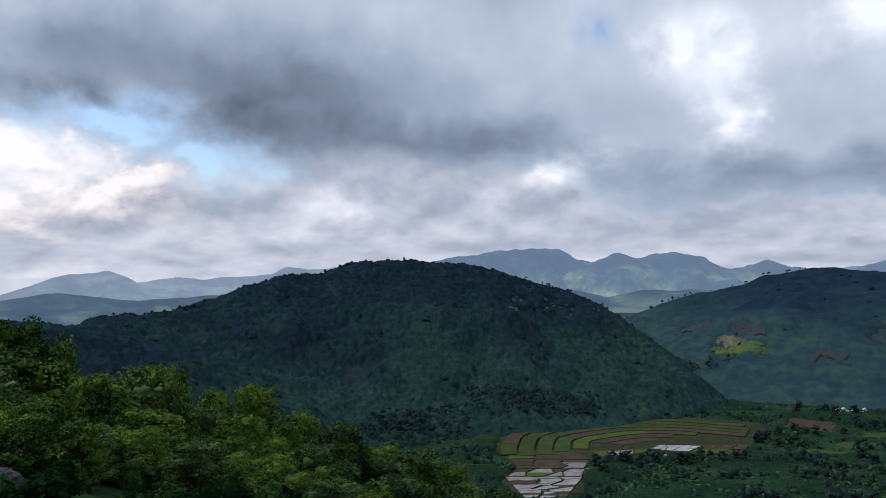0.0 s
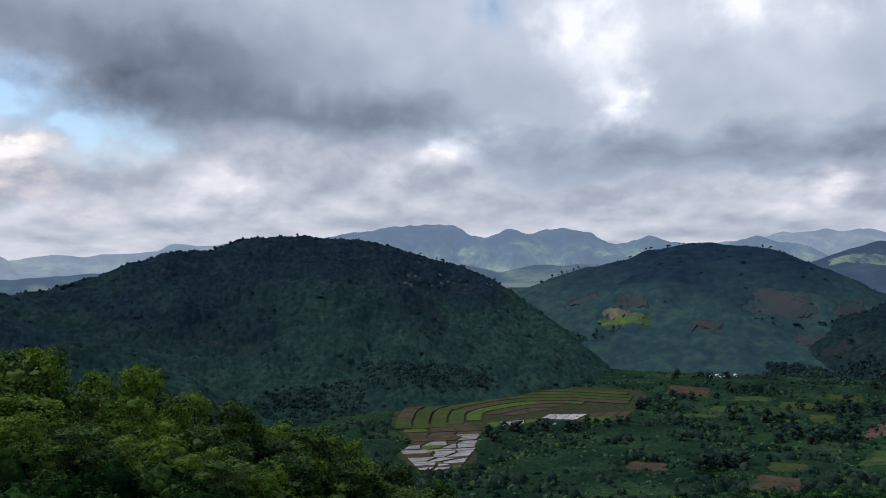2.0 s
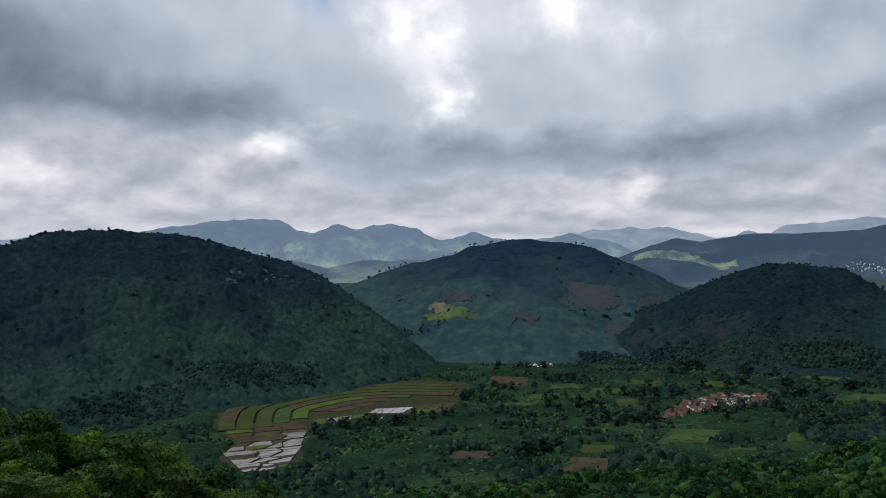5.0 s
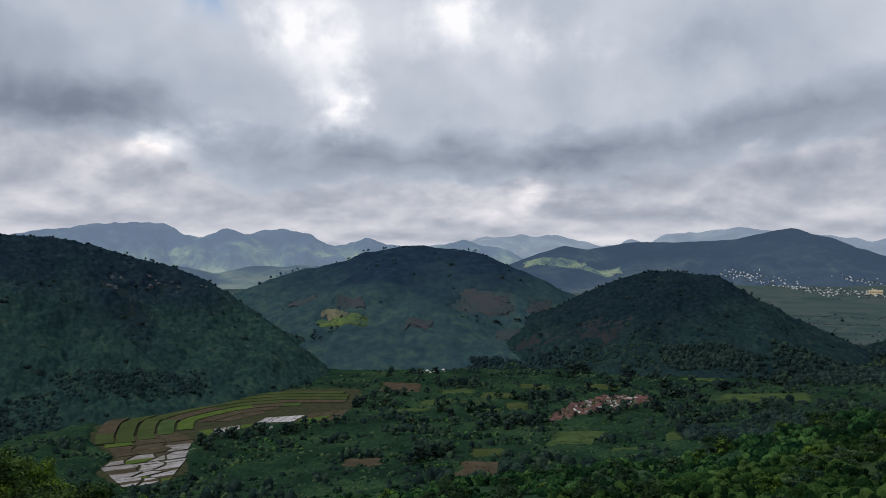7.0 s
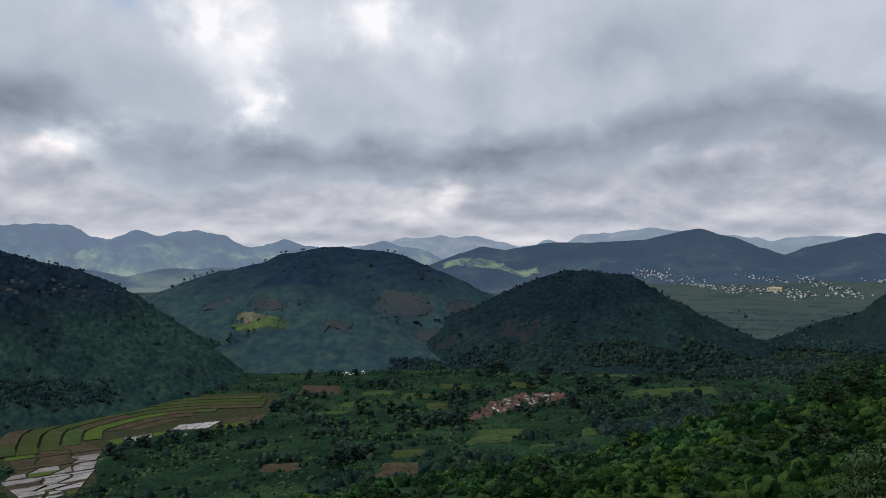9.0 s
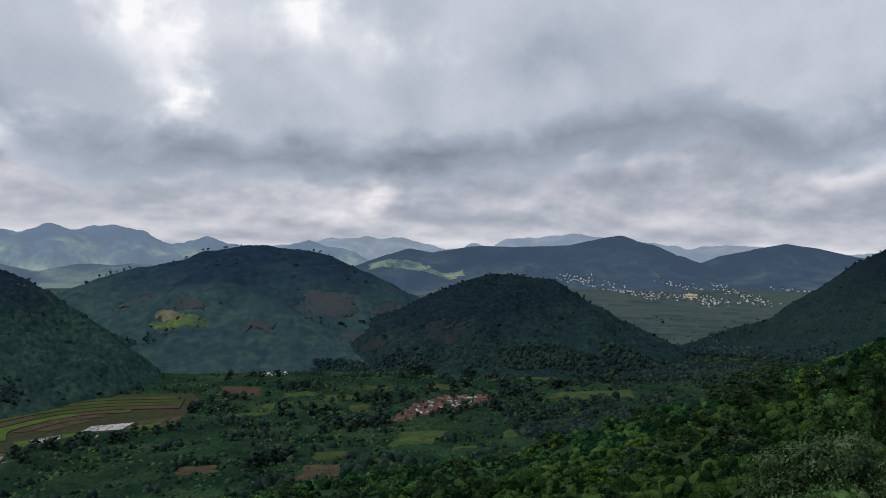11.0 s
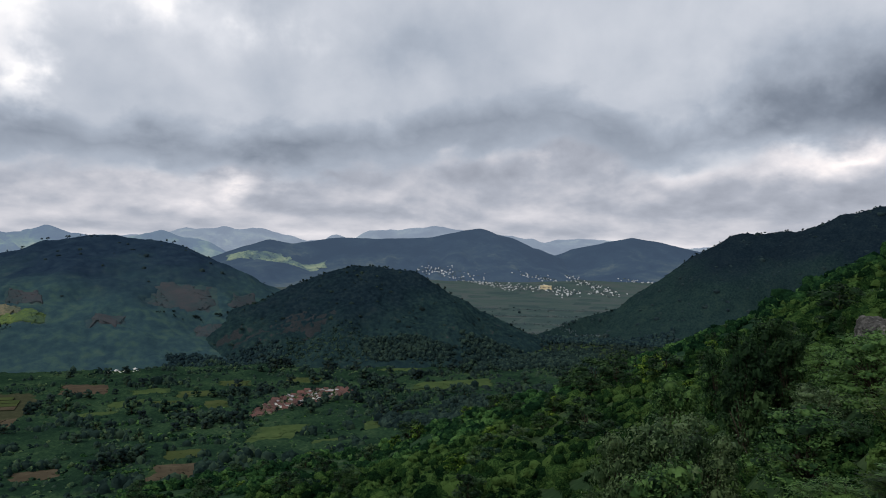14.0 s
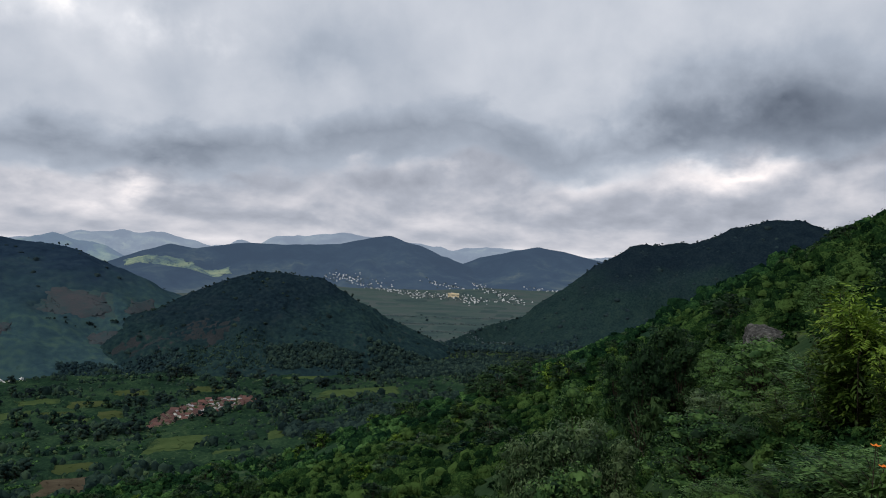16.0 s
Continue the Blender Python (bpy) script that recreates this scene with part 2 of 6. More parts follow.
def make_sky():
    world = bpy.data.worlds.new("sky")
    scene.world = world
    world.use_nodes = True
    n = Nodes(world.node_tree)
    way = n.add("ShaderNodeTexCoord").outputs["Generated"]
    x, y, z = n.add("ShaderNodeSeparateXYZ", None, i0=way).outputs
    turn = n.math("MULTIPLY", n.math("ARCTAN2", n.math("MULTIPLY", x, -1.0), y), 57.2958)
    rise = n.math("MULTIPLY", n.math("ARCSINE", z), 57.2958)
    place = n.add("ShaderNodeCombineXYZ", None, i0=turn, i1=rise, i2=0.0).outputs[0]
    # clouds flatten towards the horizon
    tall = n.math("MULTIPLY", n.math("LOGARITHM", n.math("ADD", n.math("MAXIMUM", rise, 0.0), 10.0), 2.71828), 10.0)
    plane = n.add("ShaderNodeCombineXYZ", None, i0=n.math("MULTIPLY", turn, 0.4), i1=tall, i2=0.0).outputs[0]
    big = n.noise(plane, 0.15, 4.0, 0.5, 0.3)
    mid = n.noise(plane, 0.42, 6.0, 0.52, 0.35)
    puff = n.noise(plane, 1.0, 4.0, 0.55, 0.2)
    soft = n.noise(plane, 0.32, 5.0, 0.55)
    push = n.vec("MULTIPLY", n.vec("SUBTRACT", soft.outputs["Color"], (0.5, 0.5, 0.5)), (15.0, 6.0, 0.0))
    place = n.vec("ADD", place, push)
    push = n.vec("MULTIPLY", n.vec("SUBTRACT", puff.outputs["Color"], (0.5, 0.5, 0.5)), (4.0, 2.2, 0.0))
    place = n.vec("ADD", place, push)

    def blob(az, el, wide, high):
        m = n.add("ShaderNodeMapping", None, Vector=place, Scale=(1 / wide, 1 / high, 1), Location=(-az / wide, -el / high, 0))
        g = n.add("ShaderNodeTexGradient", {"gradient_type": "QUADRATIC_SPHERE"}, Vector=m.outputs[0])
        return g.outputs["Fac"]

    def step(x, a, b):
        """0 below a, 1 above b."""
        return n.add("ShaderNodeMapRange", {"interpolation_type": "SMOOTHSTEP"}, i0=x, i1=a, i2=b).outputs[0]

    # a flat deck of cloud; its ragged lower edge stands higher towards the sun
    rag = n.math("MULTIPLY_ADD", n.math("SUBTRACT", mid.outputs[0], 0.5), 5.0, n.math("MULTIPLY", n.math("SUBTRACT", puff.outputs[0], 0.5), 1.6))
    edge = ((-95, 7.0), (-80, 7.4), (-75, 6.9), (-70.5, 6.7), (-66, 5.2), (-62.5, 6.0), (-58.6, 8.2), (-55, 6.9), (-47, 5.5), (-37, 4.9), (-22, 4.6), (-15, 4.2), (-11.5, 5.4), (-8, 7.6), (0, 8.0), (17, 8.3), (35, 10.0))
    foot = n.ramp(n.math("MULTIPLY_ADD", turn, 1 / 130, 95 / 130), [((az + 95) / 130, (el / 12,) * 3) for az, el in edge])
    foot = n.math("MULTIPLY_ADD", foot, 12.0, n.math("MULTIPLY", n.math("SUBTRACT", big.outputs[0], 0.5), -2.0))
    over = n.math("ADD", n.math("SUBTRACT", rise, foot), rag)
    deck = step(over, -0.6, 0.8)
    base = n.math("SUBTRACT", 1.0, n.math("ABSOLUTE", n.math("MULTIPLY", n.math("SUBTRACT", over, 1.8), 0.42)), clamp=True)
    veil = n.math("MULTIPLY_ADD", n.math("SUBTRACT", big.outputs[0], 0.5), 0.38, 0.66)
    veil = n.math("MULTIPLY_ADD", n.math("SUBTRACT", mid.outputs[0], 0.5), 0.16, veil)
    veil = n.math("MULTIPLY_ADD", n.math("SUBTRACT", soft.outputs[0], 0.5), 0.22, veil)
    veil = n.math("MULTIPLY_ADD", base, -0.19, veil)
    # broken heaps below it, drawn out along the horizon
    stack = n.math("MULTIPLY", n.math("LOGARITHM", n.math("ADD", n.math("MAXIMUM", rise, 0.0), 3.0), 2.71828), 6.0)
    flat = n.add("ShaderNodeCombineXYZ", None, i0=n.math("MULTIPLY", turn, 0.46), i1=stack, i2=3.0).outputs[0]
    heap = n.noise(flat, 0.34, 6.0, 0.52, 0.1)
    above = n.noise(n.vec("ADD", flat, (0.2, 0.95, 0.0)), 0.34, 6.0, 0.52, 0.1)
    lit = n.math("SUBTRACT", heap.outputs[0], above.outputs[0])
    under = n.math("MULTIPLY_ADD", lit, 0.52, n.math("MULTIPLY_ADD", n.math("SUBTRACT", heap.outputs[0], 0.5), 0.3, n.math("MULTIPLY_ADD", step(turn, -48.0, -8.0), 0.05, 0.565)))
    value = n.math("ADD", n.math("MULTIPLY", veil, deck), n.math("MULTIPLY", under, n.math("SUBTRACT", 1.0, deck)))
    # thick parts of the deck, and the thin places where light breaks through
    for az, el, wide, high, amount in ((12, 12.5, 30, 7.5, -.5), (-2, 9.6, 15, 4.0, -.17), (24, 16, 16, 6, -.22), (-36, 6.4, 13, 2.6, -.22), (-22, 7.5, 10, 3.0, -.10),
                                       (-80.5, 11.0, 18, 6.5, -.56), (-48, 8.5, 20, 4.5, -.08), (-58, 7.0, 14, 2.6, -.10), (30, 8.2, 11, 5.0, .7),
                                       (-18.3, 15.0, 5.0, 6.0, .46), (-20.6, 10.8, 3.4, 4.2, .42), (-29.5, 16, 5.0, 3.4, .50), (-35, 14.6, 5, 3.4, .22), (-24, 16, 15, 8, .14), (-50, 14, 13, 6, -.13)):
        value = n.math("MULTIPLY_ADD", blob(az, el, wide, high), amount, value)
    for az, el, wide, high, amount in ((-8.2, 7.2, 6, 2.6, .40), (7, 4.4, 9, 2.0, .25), (-33, 3.9, 9, 1.7, .30), (-57, 6.3, 6, 3.2, .16), (-77, 6.0, 14, 2.2, .42), (-66, 5.0, 6, 1.8, .14)):
        value = n.math("MULTIPLY_ADD", blob(az, el, wide, high), amount, value)
    low = n.math("SUBTRACT", 1.0, n.math("MULTIPLY", rise, 0.3), clamp=True)
    value = n.math("MULTIPLY_ADD", low, 0.1, value)
    colour = n.ramp(value, [(0.0, (0.10, 0.123, 0.165)), (0.3, (0.214, 0.25, 0.312)), (0.55, (0.398, 0.446, 0.526)), (0.8, (0.705, 0.728, 0.785)), (1.0, (0.98, 0.965, 0.98))])
    # heaped clouds on the sunny side: crisp white heads over grey bases
    pile = n.noise(plane, 0.4, 8.0, 0.54, 0.2)
    above = n.noise(n.vec("ADD", plane, (0.1, 0.8, 0.0)), 0.4, 8.0, 0.54, 0.2)
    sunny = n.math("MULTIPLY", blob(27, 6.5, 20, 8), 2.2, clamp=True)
    heads = n.math("MULTIPLY", n.math("SUBTRACT", n.math("MULTIPLY_ADD", sunny, 0.1, pile.outputs[0]), 0.5), 9.0, clamp=True)
    heads = n.math("MULTIPLY", heads, sunny)
    side = n.math("MULTIPLY_ADD", n.math("SUBTRACT", pile.outputs[0], above.outputs[0]), 2.6, n.math("MULTIPLY_ADD", value, 0.7, 0.1))
    side = n.math("MULTIPLY_ADD", blob(29, 8.5, 13, 6), 0.7, side)
    head = n.ramp(side, [(0.1, (0.27, 0.30, 0.36)), (0.45, (0.50, 0.51, 0.56)), (0.75, (0.80, 0.76, 0.76)), (1.0, (1.0, 0.97, 0.95))])
    colour = n.mix(n.math("MULTIPLY", heads, 0.95), colour, head)
    colour = n.mix(n.math("SUBTRACT", 1.0, deck), colour, n.mix(1.0, colour, (1.045, 0.99, 0.965), "MULTIPLY"))
    holes = n.math("ADD", n.math("ADD", blob(23.2, 10.6, 8, 2.8), blob(16.5, 8.0, 8, 3.4)), n.math("MULTIPLY", blob(-11.6, 17.5, 4.5, 3.5), 0.4))
    holes = n.math("MULTIPLY", holes, 2.0, clamp=True)
    holes = n.math("MULTIPLY", holes, n.math("SUBTRACT", 1.0, heads))
    blue = n.add("ShaderNodeTexSky", {"sky_type": "NISHITA", "sun_disc": False, "sun_elevation": radians(SUN_EL), "sun_rotation": radians(-SUN_AZ)})
    sky = n.add("ShaderNodeBackground", None, Color=blue.outputs[0], Strength=0.15)
    cloud = n.add("ShaderNodeBackground", None, Color=colour, Strength=1.05)
    both = n.add("ShaderNodeMixShader", None, i0=holes, i1=cloud.outputs[0], i2=sky.outputs[0])
    n.add("ShaderNodeOutputWorld", None, Surface=both.outputs[0])


make_sky()


# ------------------------------------------------------------------ materials
def material(name):
    m = bpy.data.materials.new(name)
    m.use_nodes = True
    return m, Nodes(m.node_tree)


def finish(n, colour, rough=0.9, bump=None, strength=0.3, distance=0.1, through=0.0, glow=None, metal=0.0, gloss=0.3):
    p = n.add("ShaderNodeBsdfPrincipled", None, Roughness=rough, Metallic=metal)
    n.put(p, "Base Color", colour if not isinstance(colour, tuple) else (*colour, 1))
    n.put(p, "Specular IOR Level", gloss)
    if bump is not None:
        b = n.add("ShaderNodeBump", None, Height=bump, Strength=strength, Distance=distance)
        n.put(p, "Normal", b.outputs[0])
    if glow:
        n.put(p, "Emission Color", (*glow[0], 1))
        n.put(p, "Emission Strength", glow[1])
    out = p.outputs[0]
    if through:
        t = n.add("ShaderNodeBsdfTranslucent")
        n.put(t, "Color", colour)
        out = n.add("ShaderNodeMixShader", None, i0=through, i1=out, i2=t.outputs[0]).outputs[0]
    n.add("ShaderNodeOutputMaterial", None, Surface=out)


def earth(name, stops, scale, fine, rough=0.95, strength=0.4, distance=0.3, glow=None, spread=0.45, gloss=0.0):
    """A surface whose colour wanders through stops at one size and is grained at a finer one."""
    m, n = material(name)
    at = n.add("ShaderNodeTexCoord").outputs["Object"]
    a = n.noise(at, scale, 5.0, 0.6, 0.4)
    b = n.noise(at, fine, 4.0, 0.65)
    f = n.math("MULTIPLY_ADD", n.math("SUBTRACT", b.outputs[0], 0.5), spread, a.outputs[0])
    f = n.math("MULTIPLY_ADD", n.math("SUBTRACT", f, 0.5), 1.7, 0.5)
    finish(n, n.ramp(f, stops), rough, b.outputs[0], strength, distance, glow=glow, gloss=gloss)
    return m


def foliage(name, stops, cell, through=0.2, rough=0.65, spread=0.5, glow=None, gloss=0.0, grained=0.9, grain=0.0, relief=0.0):
    """Leaves: each leaf differs a little, and each plant from the next."""
    m, n = material(name)
    g = n.add("ShaderNodeNewGeometry")
    v = n.add("ShaderNodeTexVoronoi", None, Vector=g.outputs["Position"], Scale=1 / cell)
    plant = n.add("ShaderNodeSeparateColor", None, i0=v.outputs["Color"]).outputs[0]
    ob = n.add("ShaderNodeObjectInfo").outputs["Random"]
    wide = n.noise(g.outputs["Position"], 0.02, 3.0).outputs[0]
    f = n.math("MULTIPLY_ADD", g.outputs["Random Per Island"], spread, n.math("MULTIPLY", plant, 0.8))
    f = n.math("MULTIPLY_ADD", wide, 0.9, f)
    fleck = n.noise(g.outputs["Position"], grain or 1.6 / cell, 4.0, 0.65).outputs[0]
    f = n.math("MULTIPLY_ADD", n.math("SUBTRACT", fleck, 0.5), grained, f)
    f = n.math("MULTIPLY_ADD", ob, 0.2, n.math("SUBTRACT", f, 0.66))
    finish(n, n.ramp(f, stops), rough, fleck if relief else None, 1.0, relief, through=through, glow=glow, gloss=gloss)
    return m


M_GROUND = earth("valley_grass", [(0.0, (0.014, 0.029, 0.014)), (0.45, (0.024, 0.046, 0.021)), (0.7, (0.042, 0.068, 0.029)), (1.0, (0.085, 0.09, 0.045))], 0.02, 0.6, spread=0.8)
M_HILL = earth("hill_undergrowth", [(0.0, (0.00984, 0.0203, 0.0225)), (0.4, (0.0173, 0.0312, 0.0333)), (0.7, (0.0282, 0.039, 0.0396)), (1.0, (0.0461, 0.0515, 0.0504))], 0.03, 0.5, spread=1.2)
# soil of the rounded hill, muted to a blue-grey
M_HILL_RED = earth("blue_grey_hill_soil", [(0.0, (0.0155, 0.022, 0.0249)), (0.5, (0.0263, 0.031, 0.034)), (1.0, (0.0403, 0.041, 0.0443))], 0.03, 0.4, spread=0.9)
# scrub blued to stand in for the haze before the hill
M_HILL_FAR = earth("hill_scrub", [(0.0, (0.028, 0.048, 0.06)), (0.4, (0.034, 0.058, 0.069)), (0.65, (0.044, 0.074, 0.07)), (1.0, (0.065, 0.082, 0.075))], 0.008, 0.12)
# haze and cloud shade of the hills are put into these two leaf colours
M_LEAF_HILL = foliage("hill_leaves", [(0.0, (0.0116, 0.0202, 0.0224)), (0.4, (0.0183, 0.0322, 0.0315)), (0.75, (0.0281, 0.0469, 0.0389)), (1.0, (0.0444, 0.0681, 0.0431))], 7, spread=0.2, grained=0.5)
M_LEAF_FARHILL = foliage("hazed_hill_leaves", [(0.0, (0.0198, 0.0342, 0.0428)), (0.5, (0.0261, 0.0445, 0.049)), (1.0, (0.036, 0.0564, 0.0536))], 9, spread=0.15, grained=0.4)
M_LEAF_GROVE = foliage("grove_leaves", [(0.0, (0.0123, 0.0258, 0.0328)), (0.4, (0.0212, 0.0417, 0.0481)), (0.75, (0.0317, 0.0595, 0.0569)), (1.0, (0.0484, 0.0843, 0.0634))], 5, spread=0.4, grained=0.8)
M_LEAF_FOOT = foliage("foot_leaves", [(0.0, (0.0134, 0.0278, 0.0319)), (0.4, (0.0216, 0.0422, 0.0432)), (0.75, (0.0329, 0.0608, 0.0546)), (1.0, (0.0495, 0.0824, 0.0618))], 5, spread=0.3, grained=0.7)
# a little darker than the leaves of the other tree belts
M_LEAF_DARKWOOD = foliage("dark_wood_leaves", [(0.0, (0.00979, 0.0197, 0.0213)), (0.5, (0.0197, 0.0377, 0.036)), (1.0, (0.0426, 0.0721, 0.0557))], 5, spread=0.4, grained=0.8)
M_LEAF_DARK = foliage("dark_leaves", [(0.0, (0.0107, 0.0222, 0.021)), (0.5, (0.022, 0.0421, 0.0362)), (1.0, (0.047, 0.0798, 0.0494))], 5, 0.15)
M_LEAF_MID = foliage("bush_leaves", [(0.0, (0.00351, 0.0102, 0.00914)), (0.35, (0.0114, 0.0275, 0.0213)), (0.7, (0.0271, 0.057, 0.0335)), (1.0, (0.0743, 0.117, 0.0548))], 4, 0.12, spread=0.6, grained=1.4)
M_LEAF_DEEP = foliage("glossy_leaves", [(0.0, (0.00405, 0.0108, 0.00405)), (0.4, (0.0121, 0.0311, 0.00945)), (0.75, (0.0297, 0.0648, 0.0162)), (1.0, (0.0743, 0.124, 0.0297))], 3, 0.1, 0.5, 0.8, gloss=0.05, grained=1.2)
M_LEAF_NEAR = foliage("broad_leaves", [(0.0, (0.00263, 0.00921, 0.00263)), (0.4, (0.0131, 0.0382, 0.00656)), (0.75, (0.0435, 0.0989, 0.0143)), (1.0, (0.118, 0.189, 0.0263))], 3, 0.1, 0.55, 0.8, gloss=0.04, grained=1.3)
M_LEAF_LIME = foliage("fresh_leaves", [(0.0, (0.051, 0.102, 0.0136)), (0.5, (0.136, 0.221, 0.0289)), (1.0, (0.238, 0.323, 0.051))], 2, 0.25, 0.55, 0.7, gloss=0.08)
M_LEAF_SHRUB = foliage("shrub_leaves", [(0.0, (0.0091, 0.0222, 0.00504)), (0.4, (0.0302, 0.063, 0.0101)), (0.75, (0.058, 0.101, 0.0167)), (1.0, (0.091, 0.136, 0.0252))], 1.2, 0.25, 0.5, 0.7, gloss=0.1)
M_LEAF_FRESH = foliage("young_tree_leaves", [(0.0, (0.008, 0.024, 0.004)), (0.5, (0.042, 0.092, 0.011)), (1.0, (0.115, 0.185, 0.026))], 2, 0.15, 0.55, 0.7, gloss=0.04)
# pale and bluish, as haze put into the colour; also the plain's hedges
M_TOWNTREE = foliage("hazed_tree_leaves", [(0.0, (0.07, 0.098, 0.11)), (0.5, (0.085, 0.115, 0.12)), (1.0, (0.10, 0.135, 0.13))], 9, spread=0.15, grained=0.4)
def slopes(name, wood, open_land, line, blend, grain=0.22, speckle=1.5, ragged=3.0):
    """Woods over the upper slopes, coloured dark for cloud shadow; thinner, greener growth below a ragged tree line at
    that height.
    """
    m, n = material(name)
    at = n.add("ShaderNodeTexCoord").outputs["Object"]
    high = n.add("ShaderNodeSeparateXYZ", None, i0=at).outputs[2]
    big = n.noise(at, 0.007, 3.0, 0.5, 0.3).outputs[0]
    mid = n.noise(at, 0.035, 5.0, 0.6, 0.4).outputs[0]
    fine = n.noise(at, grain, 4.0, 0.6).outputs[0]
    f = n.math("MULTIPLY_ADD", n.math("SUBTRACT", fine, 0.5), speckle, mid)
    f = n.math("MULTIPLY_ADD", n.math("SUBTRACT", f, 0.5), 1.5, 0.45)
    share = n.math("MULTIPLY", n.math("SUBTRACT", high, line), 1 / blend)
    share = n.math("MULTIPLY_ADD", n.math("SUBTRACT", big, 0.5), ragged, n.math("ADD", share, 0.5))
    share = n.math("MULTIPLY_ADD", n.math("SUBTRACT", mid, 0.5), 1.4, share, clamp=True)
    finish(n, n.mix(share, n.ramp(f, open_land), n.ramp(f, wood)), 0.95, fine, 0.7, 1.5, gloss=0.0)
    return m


# the dark of the woods holds cloud shadow, the blue holds haze
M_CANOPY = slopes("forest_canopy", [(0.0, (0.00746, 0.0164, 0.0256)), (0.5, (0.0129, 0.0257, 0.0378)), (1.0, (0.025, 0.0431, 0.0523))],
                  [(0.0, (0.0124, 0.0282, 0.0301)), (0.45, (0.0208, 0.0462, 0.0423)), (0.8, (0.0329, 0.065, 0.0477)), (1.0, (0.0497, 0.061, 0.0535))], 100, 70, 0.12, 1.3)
M_CANOPY_RIDGE = slopes("shade_tinted_ridge_canopy", [(0.0, (0.00589, 0.0119, 0.0187)), (0.5, (0.00927, 0.0181, 0.0261)), (1.0, (0.0157, 0.0263, 0.0318))],
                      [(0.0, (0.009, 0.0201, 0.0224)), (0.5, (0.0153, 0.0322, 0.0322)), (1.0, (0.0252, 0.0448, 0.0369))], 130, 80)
M_CANOPY_ROUND = slopes("shade_tinted_canopy", [(0.0, (0.00553, 0.0121, 0.0185)), (0.5, (0.00999, 0.021, 0.0293)), (1.0, (0.0186, 0.0315, 0.037))],
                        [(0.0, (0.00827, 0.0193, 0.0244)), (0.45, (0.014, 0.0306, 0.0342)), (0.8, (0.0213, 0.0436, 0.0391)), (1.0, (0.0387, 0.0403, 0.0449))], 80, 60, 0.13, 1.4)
# more blue here, for the deeper haze before this hill
M_CANOPY_FAR = slopes("hazed_scrub_canopy", [(0.0, (0.0104, 0.0211, 0.0382)), (0.5, (0.0158, 0.0309, 0.0518)), (1.0, (0.0253, 0.0442, 0.0626))],
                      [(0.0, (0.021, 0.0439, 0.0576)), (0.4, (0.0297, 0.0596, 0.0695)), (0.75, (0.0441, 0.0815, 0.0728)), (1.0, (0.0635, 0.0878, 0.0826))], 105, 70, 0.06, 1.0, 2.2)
M_UNDER = earth("mixed_undergrowth", [(0.0, (0.00656, 0.0164, 0.0112)), (0.4, (0.0132, 0.0315, 0.0192)), (0.65, (0.0229, 0.0492, 0.0255)), (0.85, (0.0384, 0.0683, 0.0334)), (1.0, (0.0546, 0.0751, 0.0439))], 0.016, 0.3, strength=0.8, distance=0.8, spread=0.8)
M_LEAF_BUSH = foliage("bush_crown_leaves", [(0.0, (0.00444, 0.0163, 0.00843)), (0.35, (0.0124, 0.0389, 0.0169)), (0.7, (0.0346, 0.0889, 0.0282)), (1.0, (0.0922, 0.181, 0.0558))], 5, 0.1, spread=0.4, grained=1.5, grain=1.3, relief=0.9)
M_LEAF_BRUSH = foliage("brush_leaves", [(0.0, (0.00228, 0.00844, 0.00405)), (0.35, (0.00744, 0.0232, 0.0089)), (0.7, (0.0216, 0.0532, 0.0153)), (1.0, (0.0631, 0.115, 0.032))], 3, 0.1, spread=0.5, grained=1.5, grain=3.0, relief=0.4)
M_LEAF_PALE = foliage("grey_green_leaves", [(0.0, (0.0103, 0.0242, 0.0103)), (0.4, (0.0293, 0.0588, 0.0242)), (0.75, (0.0572, 0.0978, 0.0414)), (1.0, (0.0952, 0.144, 0.0646))], 3, 0.15, 0.5, 0.8, gloss=0.08)
M_LEAF_SLOPE = foliage("slope_leaves", [(0.0, (0.00491, 0.015, 0.00696)), (0.4, (0.0153, 0.0414, 0.0169)), (0.75, (0.0404, 0.0927, 0.0289)), (1.0, (0.0911, 0.171, 0.0525))], 3, 0.2, 0.55, 0.8, gloss=0.05, grained=1.2)
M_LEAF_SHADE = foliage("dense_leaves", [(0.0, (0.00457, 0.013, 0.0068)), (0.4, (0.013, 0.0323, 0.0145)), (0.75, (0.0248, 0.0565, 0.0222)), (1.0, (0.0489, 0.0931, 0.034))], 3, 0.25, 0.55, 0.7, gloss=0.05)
M_BARK = earth("bark", [(0.0, (0.022, 0.0176, 0.0138)), (0.6, (0.055, 0.0468, 0.0358)), (1.0, (0.0935, 0.0825, 0.066))], 1.5, 9, 0.95, 0.6, 0.03)
M_ROCK = earth("weathered_rock", [(0.0, (0.028, 0.028, 0.028)), (0.5, (0.084, 0.084, 0.0816)), (1.0, (0.2, 0.196, 0.188))], 0.9, 4, 0.9, 1.0, 0.25, spread=0.9)
M_CRAG = earth("dark_crag", [(0.0, (0.0306, 0.0374, 0.0459)), (0.5, (0.0765, 0.085, 0.0935)), (1.0, (0.17, 0.178, 0.184))], 0.3, 1.5, 0.9, 1.0, 0.4, spread=0.9)
M_SOIL = earth("red_soil", [(0.0, (0.0425, 0.034, 0.026)), (0.6, (0.0723, 0.056, 0.04)), (1.0, (0.102, 0.085, 0.06))], 0.05, 0.8)
